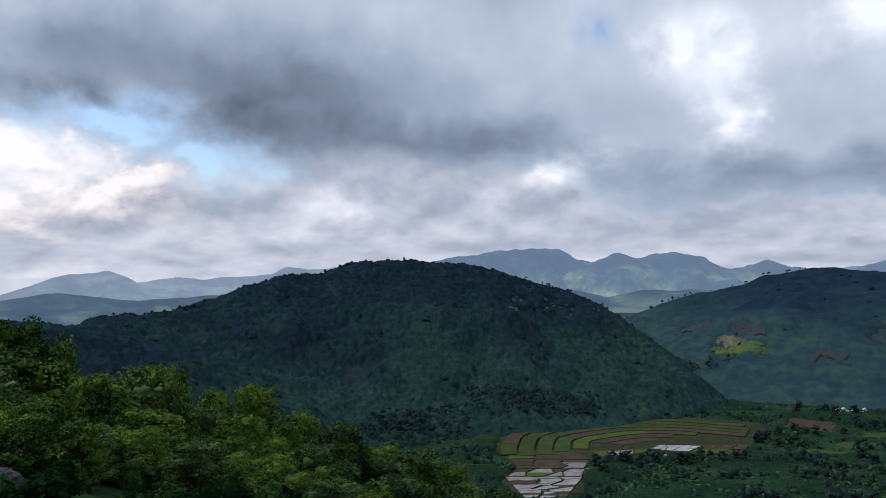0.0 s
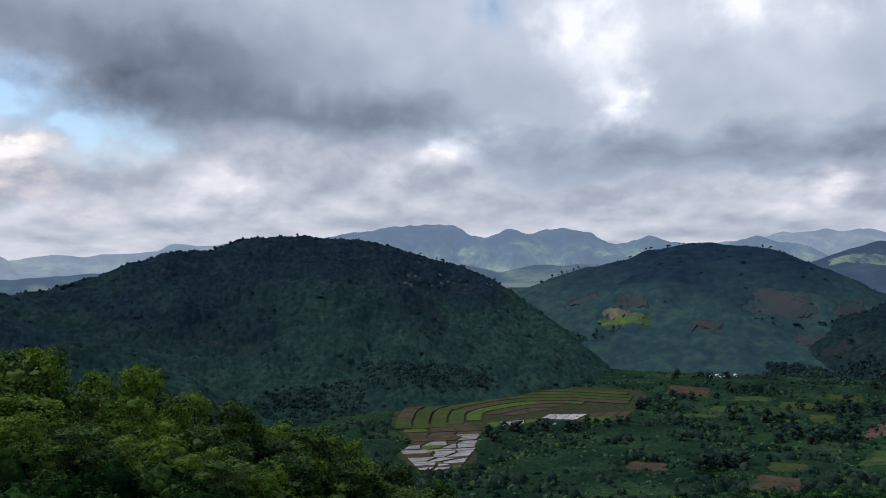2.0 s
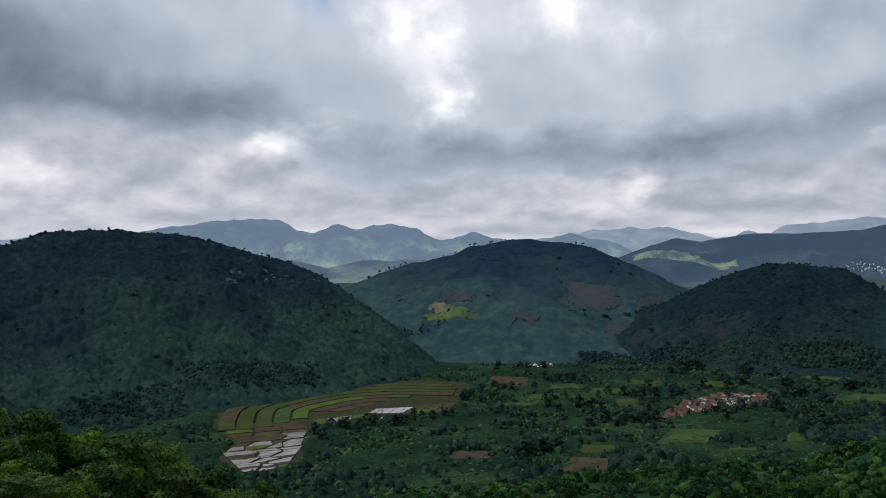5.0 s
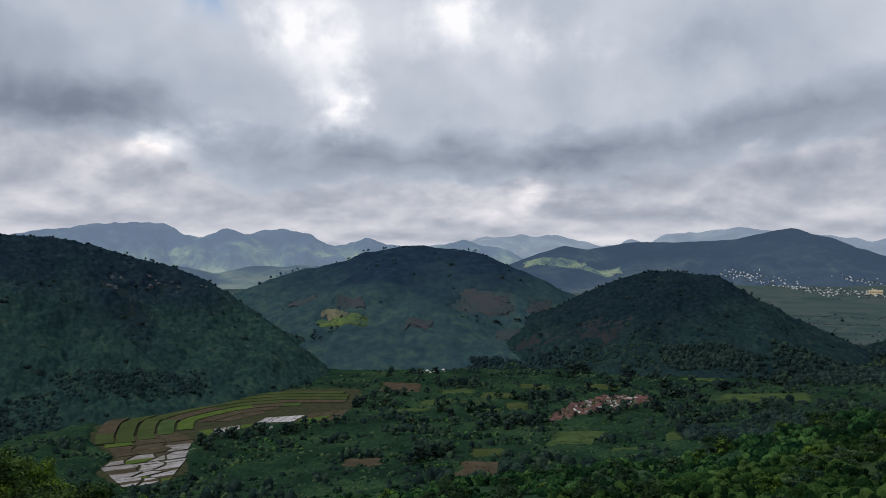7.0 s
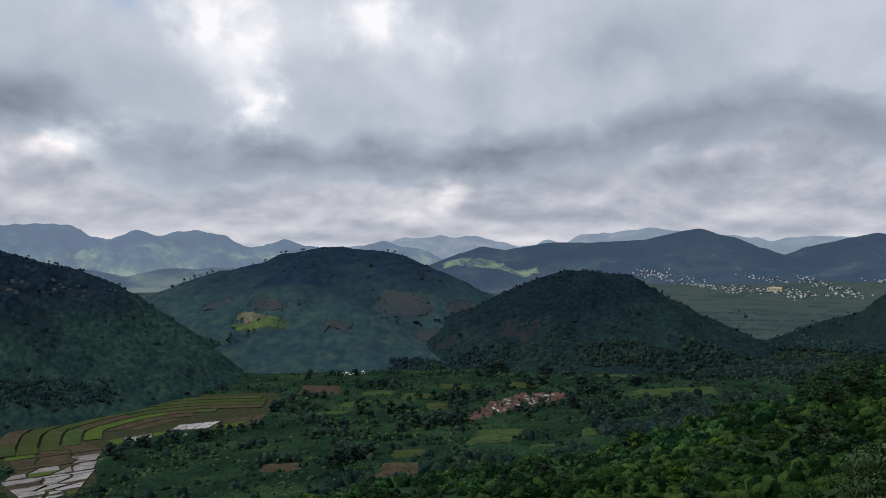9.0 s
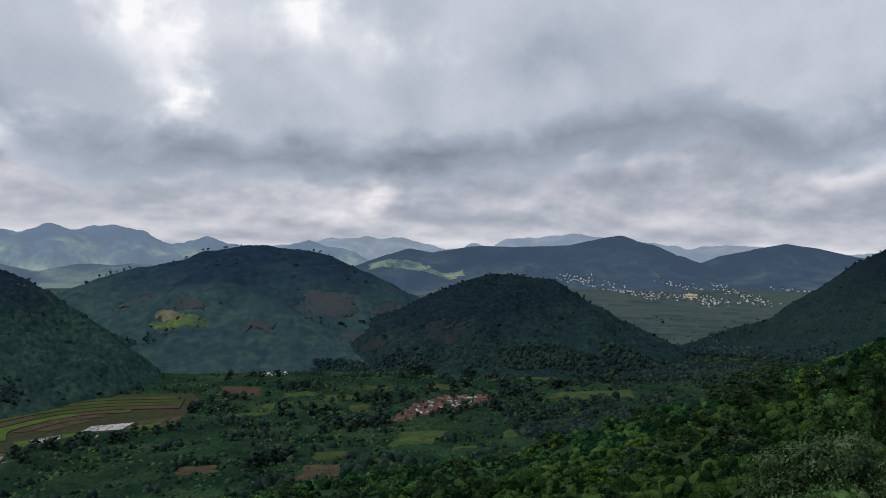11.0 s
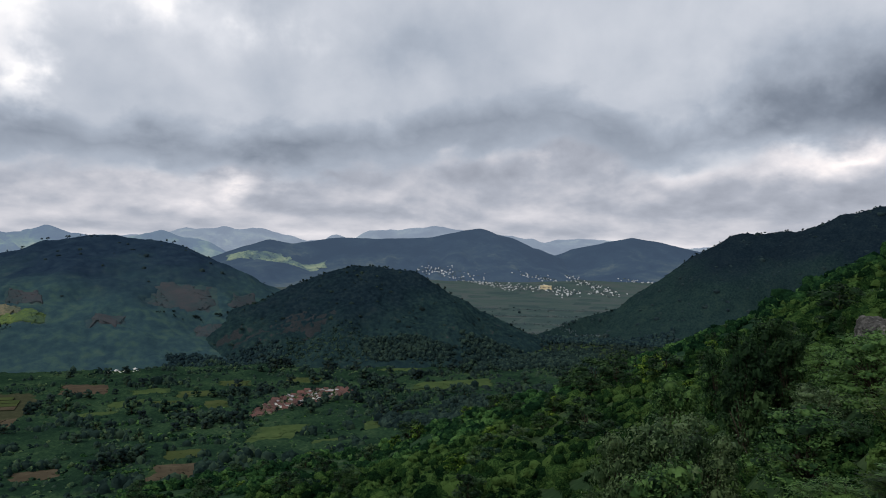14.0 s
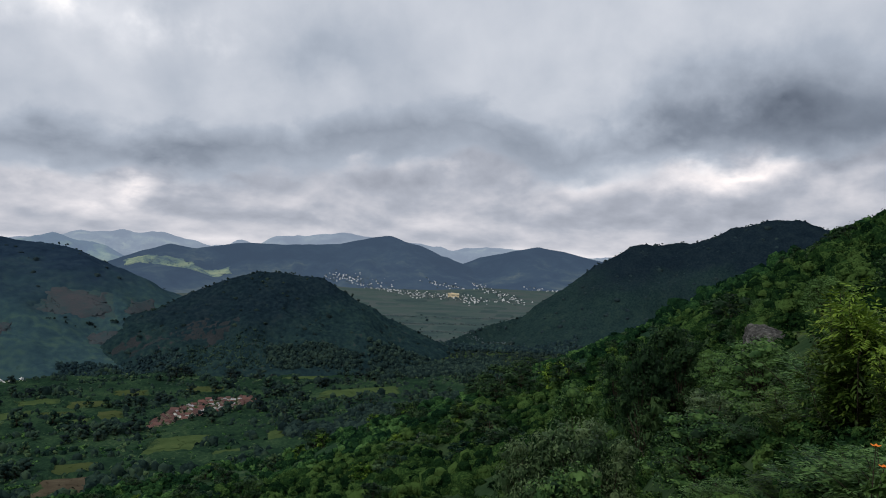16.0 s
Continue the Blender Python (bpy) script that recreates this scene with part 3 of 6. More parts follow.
# red soil greyed and blued, to match the haze put into the hill
M_SOIL_FAR = earth("hazed_hill_field", [(0.0, (0.0294, 0.06, 0.064)), (0.3, (0.0386, 0.058, 0.064)), (0.6, (0.0515, 0.058, 0.064)), (1.0, (0.0644, 0.06, 0.066))], 0.02, 0.2, spread=0.7)
M_BROWN = earth("brown_plough", [(0.0, (0.045, 0.037, 0.026)), (0.6, (0.07, 0.058, 0.04)), (1.0, (0.10, 0.086, 0.06))], 0.08, 1.2)
M_GREEN = earth("green_crop", [(0.0, (0.0328, 0.0547, 0.0219)), (0.6, (0.0532, 0.0821, 0.0313)), (1.0, (0.0782, 0.106, 0.0407))], 0.06, 1.4)
# crop paled and blued for the haze over the plain
M_PLAIN = earth("haze_tinted_crop", [(0.0, (0.0354, 0.0571, 0.0612)), (0.6, (0.0468, 0.0729, 0.0707)), (1.0, (0.0625, 0.0883, 0.0826))], 0.01, 0.3)
# two crops brightened to stand in for a patch of sun
M_HILL_PALE = earth("sun_tinted_hill_field", [(0.0, (0.045, 0.068, 0.06)), (0.5, (0.12, 0.12, 0.08)), (1.0, (0.21, 0.18, 0.12))], 0.03, 0.3, spread=0.8)
M_HILL_LIME = earth("sun_tinted_hill_crop", [(0.0, (0.034, 0.066, 0.06)), (0.4, (0.055, 0.09, 0.052)), (0.7, (0.09, 0.135, 0.05)), (1.0, (0.14, 0.18, 0.055))], 0.022, 0.2, spread=0.7)
M_LIME = earth("young_rice", [(0.0, (0.05, 0.08, 0.022)), (0.6, (0.07, 0.105, 0.027)), (1.0, (0.095, 0.135, 0.036))], 0.08, 1.4)
M_TERRACE = earth("rice_terrace", [(0.0, (0.0324, 0.0468, 0.0198)), (0.55, (0.0495, 0.0666, 0.0252)), (1.0, (0.0765, 0.0846, 0.0378))], 0.03, 0.9)
M_BUND = earth("earth_bund", [(0.0, (0.028, 0.034, 0.02)), (0.6, (0.044, 0.048, 0.028)), (1.0, (0.075, 0.074, 0.045))], 0.15, 1.5)


def wet():
    m, n = material("flooded_field")
    at = n.add("ShaderNodeTexCoord").outputs["Object"]
    a = n.noise(at, 0.12, 4.0)
    b = n.noise(at, 1.2, 3.0)
    finish(n, n.ramp(a.outputs[0], [(0.3, (0.16, 0.13, 0.11)), (0.7, (0.34, 0.31, 0.3))]), n.math("MULTIPLY_ADD", a.outputs[0], 0.25, 0.02), b.outputs[0], 0.05, 0.02, gloss=1.0)
    return m


M_WATER = wet()


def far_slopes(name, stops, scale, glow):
    """Distant slopes of woods and fields; bluish colour and emission stand in for haze."""
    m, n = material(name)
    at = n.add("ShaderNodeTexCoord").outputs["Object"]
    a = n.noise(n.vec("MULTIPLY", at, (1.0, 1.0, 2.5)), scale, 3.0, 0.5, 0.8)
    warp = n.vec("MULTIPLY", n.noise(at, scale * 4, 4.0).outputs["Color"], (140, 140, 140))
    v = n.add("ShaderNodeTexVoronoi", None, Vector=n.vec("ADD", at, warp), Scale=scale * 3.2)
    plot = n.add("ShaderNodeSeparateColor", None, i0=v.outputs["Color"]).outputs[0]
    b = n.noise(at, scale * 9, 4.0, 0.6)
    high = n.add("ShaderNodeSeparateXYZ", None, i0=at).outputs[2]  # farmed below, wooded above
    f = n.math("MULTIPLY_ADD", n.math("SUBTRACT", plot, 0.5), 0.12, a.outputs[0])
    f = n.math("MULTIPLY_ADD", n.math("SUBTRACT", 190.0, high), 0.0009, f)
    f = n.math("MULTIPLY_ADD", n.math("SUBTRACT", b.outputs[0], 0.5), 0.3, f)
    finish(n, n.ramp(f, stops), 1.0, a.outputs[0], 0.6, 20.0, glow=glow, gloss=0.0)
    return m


# blues and emission are haze, the palest greens sunlight, all put into colour
M_RANGE = far_slopes("sun_haze_tinted_range", [(0.38, (0.016, 0.036, 0.066)), (0.52, (0.03, 0.058, 0.08)), (0.64, (0.075, 0.12, 0.09)), (0.8, (0.20, 0.24, 0.15))], 0.0032, ((0.36, 0.46, 0.62), 0.37))
M_CONE = far_slopes("haze_blue_range", [(0.44, (0.00729, 0.0175, 0.0336)), (0.6, (0.0117, 0.0248, 0.0423)), (0.72, (0.0219, 0.0379, 0.0496)), (0.88, (0.0583, 0.0729, 0.0656))], 0.004, ((0.27, 0.385, 0.57), 0.155))
M_MISTY = far_slopes("haze_glow_range", [(0.36, (0.03, 0.052, 0.085)), (0.55, (0.062, 0.09, 0.12)), (0.76, (0.14, 0.18, 0.16))], 0.004, ((0.44, 0.51, 0.63), 0.46))
M_BLUEWOOD = far_slopes("haze_tinted_wood", [(0.36, (0.018, 0.034, 0.056)), (0.55, (0.028, 0.05, 0.07)), (0.68, (0.05, 0.08, 0.082)), (0.82, (0.12, 0.15, 0.11))], 0.004, ((0.32, 0.43, 0.60), 0.2))
M_SUNFIELD = far_slopes("sun_tinted_far_crop", [(0.4, (0.035, 0.06, 0.068)), (0.55, (0.085, 0.125, 0.085)), (0.7, (0.17, 0.21, 0.115)), (0.85, (0.24, 0.26, 0.14))], 0.009, ((0.27, 0.385, 0.57), 0.155))


# ------------------------------------------------------------------ mesh tools
def link_mesh(name, verts, faces, mat, parent=None, smooth_it=False):
    """verts n x 3, faces m x k with one k for all; from arrays, fast."""
    verts, faces = np.asarray(verts, np.float32), np.asarray(faces, np.int32)
    me = bpy.data.meshes.new(name)
    me.vertices.add(len(verts))
    me.vertices.foreach_set("co", verts.ravel())
    me.loops.add(faces.size)
    me.loops.foreach_set("vertex_index", faces.ravel())
    me.polygons.add(len(faces))
    me.polygons.foreach_set("loop_start", np.arange(len(faces), dtype=np.int32) * faces.shape[1])
    me.update(calc_edges=True)
    if smooth_it:
        me.shade_smooth()
    me.materials.append(mat)
    ob = new(name, me)
    if parent:
        ob.parent = parent
    return ob


def part(name, bm, mat, parent, label=""):
    me = bpy.data.meshes.new(name)
    bm.to_mesh(me)
    bm.free()
    me.materials.append(mat)
    ob = new(name, me)
    ob.parent = parent
    return tagged(ob, label)


def grid_faces(rows, cols):
    i = np.arange(rows * cols).reshape(rows, cols)
    return np.stack([i[:-1, :-1], i[:-1, 1:], i[1:, 1:], i[1:, :-1]], -1).reshape(-1, 4)


def used_only(verts, faces):
    keep = np.unique(faces)
    back = np.zeros(len(verts), int)
    back[keep] = np.arange(len(keep))
    return verts[keep], back[faces]


def leaf_cloud(centres, radii, count, size, rng, aspect=1.0, droop=0.35, inner=0.55, scatter=0.55):
    """Leaf quads on and in the shells of many ellipsoids; count quads for each centre. Returns verts and faces."""
    n = len(centres) * count
    c = np.repeat(centres, count, 0)
    rad = np.repeat(radii, count, 0)
    d = rng.normal(size=(n, 3))
    d[:, 2] = d[:, 2] * 0.9 + droop
    d /= np.linalg.norm(d, axis=1)[:, None]
    p = c + d * rad * rng.uniform(inner, 1.05, (n, 1))
    nrm = d / rad * rad.mean(1)[:, None] + rng.normal(size=(n, 3)) * scatter + (0, 0, 0.25)
    nrm /= np.linalg.norm(nrm, axis=1)[:, None]
    t = np.cross(nrm, rng.normal(size=(n, 3)))
    t /= np.linalg.norm(t, axis=1)[:, None] + 1e-9
    b = np.cross(nrm, t)
    s = (np.repeat(np.broadcast_to(size, len(centres)), count) * rng.uniform(0.6, 1.3, n))[:, None]
    bend = nrm * s * rng.uniform(-0.25, 0.1, (n, 1))
    v = np.stack([p - t * s * 0.5, p - b * s * 0.36 * aspect + t * s * 0.05, p + t * s * 0.5 + bend, p + b * s * 0.36 * aspect + t * s * 0.05], 1).reshape(-1, 3)
    return v, np.arange(n * 4).reshape(-1, 4)


def ico(level):
    bm = bmesh.new()
    bmesh.ops.create_icosphere(bm, subdivisions=level, radius=1)
    bm.verts.index_update()
    v = np.array([q.co[:] for q in bm.verts])
    f = np.array([[q.index for q in face.verts] for face in bm.faces])
    bm.free()
    return v, f[v[f].mean(1)[:, 2] > -0.45]


ROUND = {0: ico(1), 1: ico(2)}


def clumps(centres, radii, rng, level=1, rough=0.22):
    """Rounded, uneven masses of foliage, one for each centre; triangles."""
    v, f = ROUND[level]
    n, k = len(centres), len(v)
    bumps = 1 + rng.uniform(-rough, rough, (n, k, 1))
    turn = rng.uniform(0, 2 * np.pi, n)
    cs, sn = np.cos(turn)[:, None], np.sin(turn)[:, None]
    p = np.broadcast_to(v, (n, k, 3)) * bumps
    p = np.stack([p[..., 0] * cs - p[..., 1] * sn, p[..., 0] * sn + p[..., 1] * cs, p[..., 2]], -1)
    p = p * np.asarray(radii)[:, None, :] + np.asarray(centres)[:, None, :]
    return p.reshape(-1, 3), (f[None] + (np.arange(n) * k)[:, None, None]).reshape(-1, 3)


def tri(vf):
    v, f = vf
    return v, (f if f.shape[1] == 3 else np.concatenate([f[:, (0, 1, 2)], f[:, (0, 2, 3)]]))


def tube(points, widths, sides=6):
    """Verts and faces of a tapered, bent limb."""
    pts = np.array(points, float)
    out = []
    for i, p in enumerate(pts):
        d = pts[min(i + 1, len(pts) - 1)] - pts[max(i - 1, 0)]
        d /= np.linalg.norm(d) + 1e-9
        a = np.cross(d, (0.3, 0.9, 0.2))
        a /= np.linalg.norm(a)
        b = np.cross(d, a)
        ang = np.arange(sides) * 2 * np.pi / sides
        out.append(p + widths[i] * (np.cos(ang)[:, None] * a + np.sin(ang)[:, None] * b))
    v = np.concatenate(out)
    i = np.arange(len(pts) * sides).reshape(len(pts), sides)
    j = np.roll(i, -1, 1)
    return v, np.stack([i[:-1], j[:-1], j[1:], i[1:]], -1).reshape(-1, 4)


def merge(pieces):
    vs, fs, k = [], [], 0
    for v, f in pieces:
        vs.append(v), fs.append(f + k)
        k += len(v)
    return np.concatenate(vs), np.concatenate(fs)


# ------------------------------------------------------------------ ground and hills
def make_ground():
    az = np.concatenate([np.arange(180, 42, -3.0), np.arange(42, -97, -0.8), np.arange(-97, -180, -3.0), [-180.0]])
    r = np.concatenate([[0.001], np.exp(np.linspace(np.log(0.8), np.log(4900), 150))])
    A, R = np.meshgrid(az, r)
    x, y = polar(A, R)
    x, y = x + 0.6 * np.exp(-R / 3), y - 0.4 * np.exp(-R / 3)
    v = np.stack([x, y, ground_z(x, y) - 5 * smooth(1500, 1560, R)], -1).reshape(-1, 3)
    ob = link_mesh("ground", v, grid_faces(*A.shape), M_GROUND, smooth_it=True)
    return tagged(ob, "green valley floor and hillside of grass and scrub", "ground", kind="structure")


def make_hill(name, h, mat, label, az_step, r_step, kind="structure", category="hill"):
    tall = h.p[:, 2].max() - h.foot
    w = tall * max(h.run, h.back) * 1.25
    pad = np.degrees(w / h.r.min())
    az = np.arange(h.az.max() + pad, h.az.min() - pad, -az_step)
    r = np.arange(h.r.min() - tall * h.run * 1.3, min(h.r.max() + tall * h.back * 1.2, 4960), r_step)
    A, R = np.meshgrid(az, r)
    x, y = polar(A, R)
    z = soil_z(h, x, y) if h in HILLS else h.z(x, y)
    low = z < ground_z(x, y) - 6
    f = grid_faces(*A.shape)
    f = f[~low.reshape(-1)[f].all(1)]
    v, f = used_only(np.stack([x, y, z], -1).reshape(-1, 3), f)
    ob = link_mesh(name, v, f, mat, smooth_it=True)
    return tagged(ob, label, category, kind=kind)


make_ground()
# haze put into a bluish base colour, here without emission
M_FARPLAIN = far_slopes("haze_tinted_plain", [(0.3, (0.0317, 0.0533, 0.0627)), (0.5, (0.0462, 0.0721, 0.0721)), (0.62, (0.0564, 0.0842, 0.0778)), (0.75, (0.0694, 0.0875, 0.0859))], 0.006, None)


def make_plain():
    """The distant plain, a thin sheet over the ground."""
    A, R = np.meshgrid(np.arange(45, -97, -1.0), np.linspace(1480, 4890, 70))
    x, y = polar(A, R + 60 * fbm(A / 3, A * 0 + 2, 3))
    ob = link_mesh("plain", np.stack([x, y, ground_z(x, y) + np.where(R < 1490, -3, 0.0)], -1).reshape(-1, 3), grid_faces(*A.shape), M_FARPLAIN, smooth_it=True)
    return tagged(ob, "green plain of fields before the mountains, haze in its colour", "plain", kind="structure")


make_plain()
make_hill("hill", HILL_A, M_HILL, "dark green wooded hill with a rocky shoulder", 0.45, 10)
make_hill("spur", SPUR, M_HILL, "low wooded spur below the dark hill", 0.5, 8)
make_hill("hill", HILL_B, M_HILL_FAR, "scrub-covered hill with red fields on its flank, blue haze in their colour", 0.45, 13)
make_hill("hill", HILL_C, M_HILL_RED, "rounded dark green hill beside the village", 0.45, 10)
make_hill("hill", HILL_D, M_HILL, "long wooded ridge rising over the plain", 0.45, 13)
make_hill("backdrop_range", CONE, M_CONE, "cone-shaped mountain behind the town, blue haze in its colour", 0.25, 22, category="mountain")
make_hill("backdrop_range", KNOLL, M_CONE, "low hill before the cone-shaped mountain, blue haze in its colour", 0.25, 18, category="mountain")
make_hill("backdrop_range", LOW, M_CONE, "low hills behind the town, blue haze in their colour", 0.25, 22, category="mountain")
make_hill("backdrop_range", RANGE, M_RANGE, "distant green mountain range with fields, sunlight and haze in its colour", 0.2, 20, category="mountain")
make_hill("backdrop_range", FOOTHILLS, M_BLUEWOOD, "wooded foothills below the distant range, haze in their colour", 0.25, 16, category="mountain")
make_hill("backdrop_range", LEFT, M_MISTY, "distant mountains above a valley, pale haze in their colour", 0.25, 22, category="mountain")
make_hill("backdrop_range", MISTY, M_MISTY, "mountains at the foot of the clouds, mist put into their colour", 0.3, 30, category="mountain")


# ------------------------------------------------------------------ fields
def inside(x, y, poly):
    """Which points lie in a polygon of the plan."""
    x, y = np.asarray(x), np.asarray(y)
    odd = np.zeros(x.shape, bool)
    for (ax, ay), (bx, by) in zip(poly, poly[1:] + poly[:1]):
        cross = ((ay > y) != (by > y)) & (x < (bx - ax) * (y - ay) / (by - ay + 1e-9) + ax)
        odd ^= cross
    return odd


HILL_FIELDS = []
CLEAR = []  # plan outlines that stay free of scrub and trees


def at_polar(*pairs):
    return [tuple(float(c) for c in polar(a, r)) for a, r in pairs]


def plot_mesh(name, corners, mat, parent, top, rng, thick=1.6, soft=0.8):
    """One field plot: a slab with slightly bowed, uneven edges."""
    ring = []
    for (ax, ay), (bx, by) in zip(corners, corners[1:] + corners[:1]):
        length = math.hypot(bx - ax, by - ay)
        k = max(2, min(6, int(length / 7)))
        for i in range(k):
            u = i / k
            off = rng.uniform(-soft, soft) if i else 0
            ring.append((ax + (bx - ax) * u - (by - ay) / length * off, ay + (by - ay) * u + (bx - ax) / length * off))
    bm = bmesh.new()
    up = [bm.verts.new((x, y, top)) for x, y in ring]
    down = [bm.verts.new((x, y, top - thick)) for x, y in ring]
    bm.faces.new(up)
    for i in range(len(ring)):
        j = (i + 1) % len(ring)
        bm.faces.new((up[i], down[i], down[j], up[j]))
    bmesh.ops.recalc_face_normals(bm, faces=bm.faces)
    for face in bm.faces:
        face.material_index = int(len(face.verts) == 4 and face.calc_center_median().z < top - 0.01)
    ob = part(name, bm, mat, parent)
    ob.data.materials.append(M_BUND)
    return ob


def shrink(corners, gap):
    cx, cy = sum(c[0] for c in corners) / 4, sum(c[1] for c in corners) / 4
    out = []
    for x, y in corners:
        d = math.hypot(x - cx, y - cy)
        k = max(0.3, 1 - gap / d)
        out.append((cx + (x - cx) * k, cy + (y - cy) * k))
    return out


def spline(points, n):
    p = np.array([2 * np.array(points[0]) - points[1], *points, 2 * np.array(points[-1]) - points[-2]], float)
    out = []
    for i in range(1, len(p) - 2):
        for u in np.linspace(0, 1, n, endpoint=False):
            a, b, c, d = p[i - 1:i + 3]
            out.append(0.5 * (2 * b + (c - a) * u + (2 * a - 5 * b + 4 * c - d) * u ** 2 + (3 * b - a - 3 * c + d) * u ** 3))
    out.append(p[-2])
    return np.array(out)


FIELD_OUTLINE = [(44, 650), (60, 605), (78, 592), (112, 630), (124, 700), (140, 742), (205, 770), (280, 750), (365, 880), (372, 930), (300, 965), (270, 1040),
                 (232, 1025), (205, 955), (115, 915), (66, 880), (50, 790), (62, 705)]
CLEAR.append(FIELD_OUTLINE)


def paddies():
    rng = random.Random(5)
    fields = tagged(new("rice_fields"), "terraced rice fields, part green, part flooded, with earth bunds", "rice field")
    taken = []

    def top(corners, lift=0.5):
        x, y = np.array([c[0] for c in corners]), np.array([c[1] for c in corners])
        return float(max(ground_z(x, y).max(), ground_z(x.mean(), y.mean()))) + lift

    # earth between the plots
    xs, ys = np.meshgrid(np.arange(36, 384, 8.0), np.arange(584, 1064, 8.0))
    f = grid_faces(*xs.shape)
    mid = np.stack([xs, ys], -1).reshape(-1, 2)[f].mean(1)
    f = f[inside(mid[:, 0], mid[:, 1], FIELD_OUTLINE)]
    v, f = used_only(np.stack([xs, ys, ground_z(xs, ys) + 0.35], -1).reshape(-1, 3), f)
    bund = link_mesh("bund", v, f, M_BUND, fields, True)
    tagged(bund, "dark earth bunds between the plots")
    # terraces that bend along the foot of the hill
    line = spline([(54, 752), (58, 800), (76, 868), (120, 915), (195, 950), (275, 946), (356, 905)], 24)
    step = np.gradient(line, axis=0)
    normal = np.stack([step[:, 1], -step[:, 0]], 1) / np.hypot(step[:, 0], step[:, 1])[:, None]
    for k in range(7):
        i = rng.randint(0, 4) + (0, 0, 4, 14, 26, 40, 52)[k]
        last = len(line) - 1 - max(0, k - 3) * 12
        while i < last - 4:
            j = min(i + rng.randint(12, 40), last)
            a, b = 18.0 * k, 18.0 * k + rng.uniform(15.2, 16.2)
            arc = list(range(i, j, 3)) + [j]
            near = [tuple(line[q] + normal[q] * b) for q in arc]
            far = [tuple(line[q] + normal[q] * a) for q in arc]
            corners = far + near[::-1]
            pick = rng.random()
            mat = M_LIME if pick < 0.05 else M_GREEN if pick < 0.12 else M_BROWN if pick < (0.28 if k < 5 else 0.8) else M_TERRACE
            if not any(inside(*near[len(near) // 2], t) for t in taken):
                plot_mesh("plot", [(float(x), float(y)) for x, y in corners], mat, fields, top(corners, 0.5) + (7 - k) * 0.2, rng, thick=1.2 + (7 - k) * 0.2, soft=0.5)
                taken.append(corners)
            i = j

    def block(quad, nu, nv, choose, gap=1.0):
        (ax, ay), (bx, by), (cx, cy), (dx, dy) = quad
        jit = {}

        def p(i, j):
            if (i, j) not in jit:
                edge = 0 if i in (0, nu) or j in (0, nv) else 1
                u = (i + edge * rng.uniform(-.45, .45)) / nu
                v = (j + edge * rng.uniform(-.3, .3)) / nv
                x = (ax * (1 - u) + bx * u) * (1 - v) + (dx * (1 - u) + cx * u) * v
                y = (ay * (1 - u) + by * u) * (1 - v) + (dy * (1 - u) + cy * u) * v
                jit[i, j] = (x, y)
            return jit[i, j]
        for i in range(nu):
            for j in range(nv):
                c = shrink([p(i, j), p(i + 1, j), p(i + 1, j + 1), p(i, j + 1)], gap)
                mat = choose(i, j)
                ob = plot_mesh("plot", c, mat, fields, top(c, 0.6), rng, soft=0.5)
                if mat is M_WATER:
                    tagged(ob, "flooded plot that mirrors the pale sky")

    # flooded plots in the valley's narrow end, ploughed ones above them
    block([(60, 604), (94, 606), (120, 676), (50, 672)], 3, 10, lambda i, j: M_LIME if rng.random() < 0.1 else M_BROWN if rng.random() < 0.36 else M_WATER, 1.5)
    block([(54, 675), (119, 679), (126, 704), (66, 702)], 4, 2, lambda i, j: M_LIME if (i, j) == (1, 0) else M_WATER if rng.random() < 0.5 else M_BROWN, 1.1)
    block([(66, 706), (126, 708), (138, 742), (62, 742)], 3, 3, lambda i, j: M_WATER if i == 2 and j < 2 else M_BROWN, 1.0)
    block([(60, 746), (139, 746), (128, 786), (62, 786)], 3, 2, lambda i, j: M_LIME if (i, j) == (0, 0) else M_BROWN, 1.0)
    block([(206, 786), (240, 772), (262, 798), (222, 808)], 5, 2, lambda i, j: M_WATER, 1.0)
    block([(243, 770), (282, 756), (318, 800), (266, 800)], 3, 2, lambda i, j: M_LIME if j == 0 and i < 2 else M_BROWN, 1.0)
    block([(146, 756), (200, 774), (204, 788), (148, 782)], 4, 1, lambda i, j: M_WATER if i in (1, 2) else M_LIME, 1.2)
    block([(212, 962), (268, 966), (280, 1034), (220, 1022)], 3, 4, lambda i, j: M_TERRACE if rng.random() < 0.8 else M_BROWN, 1.4)


paddies()


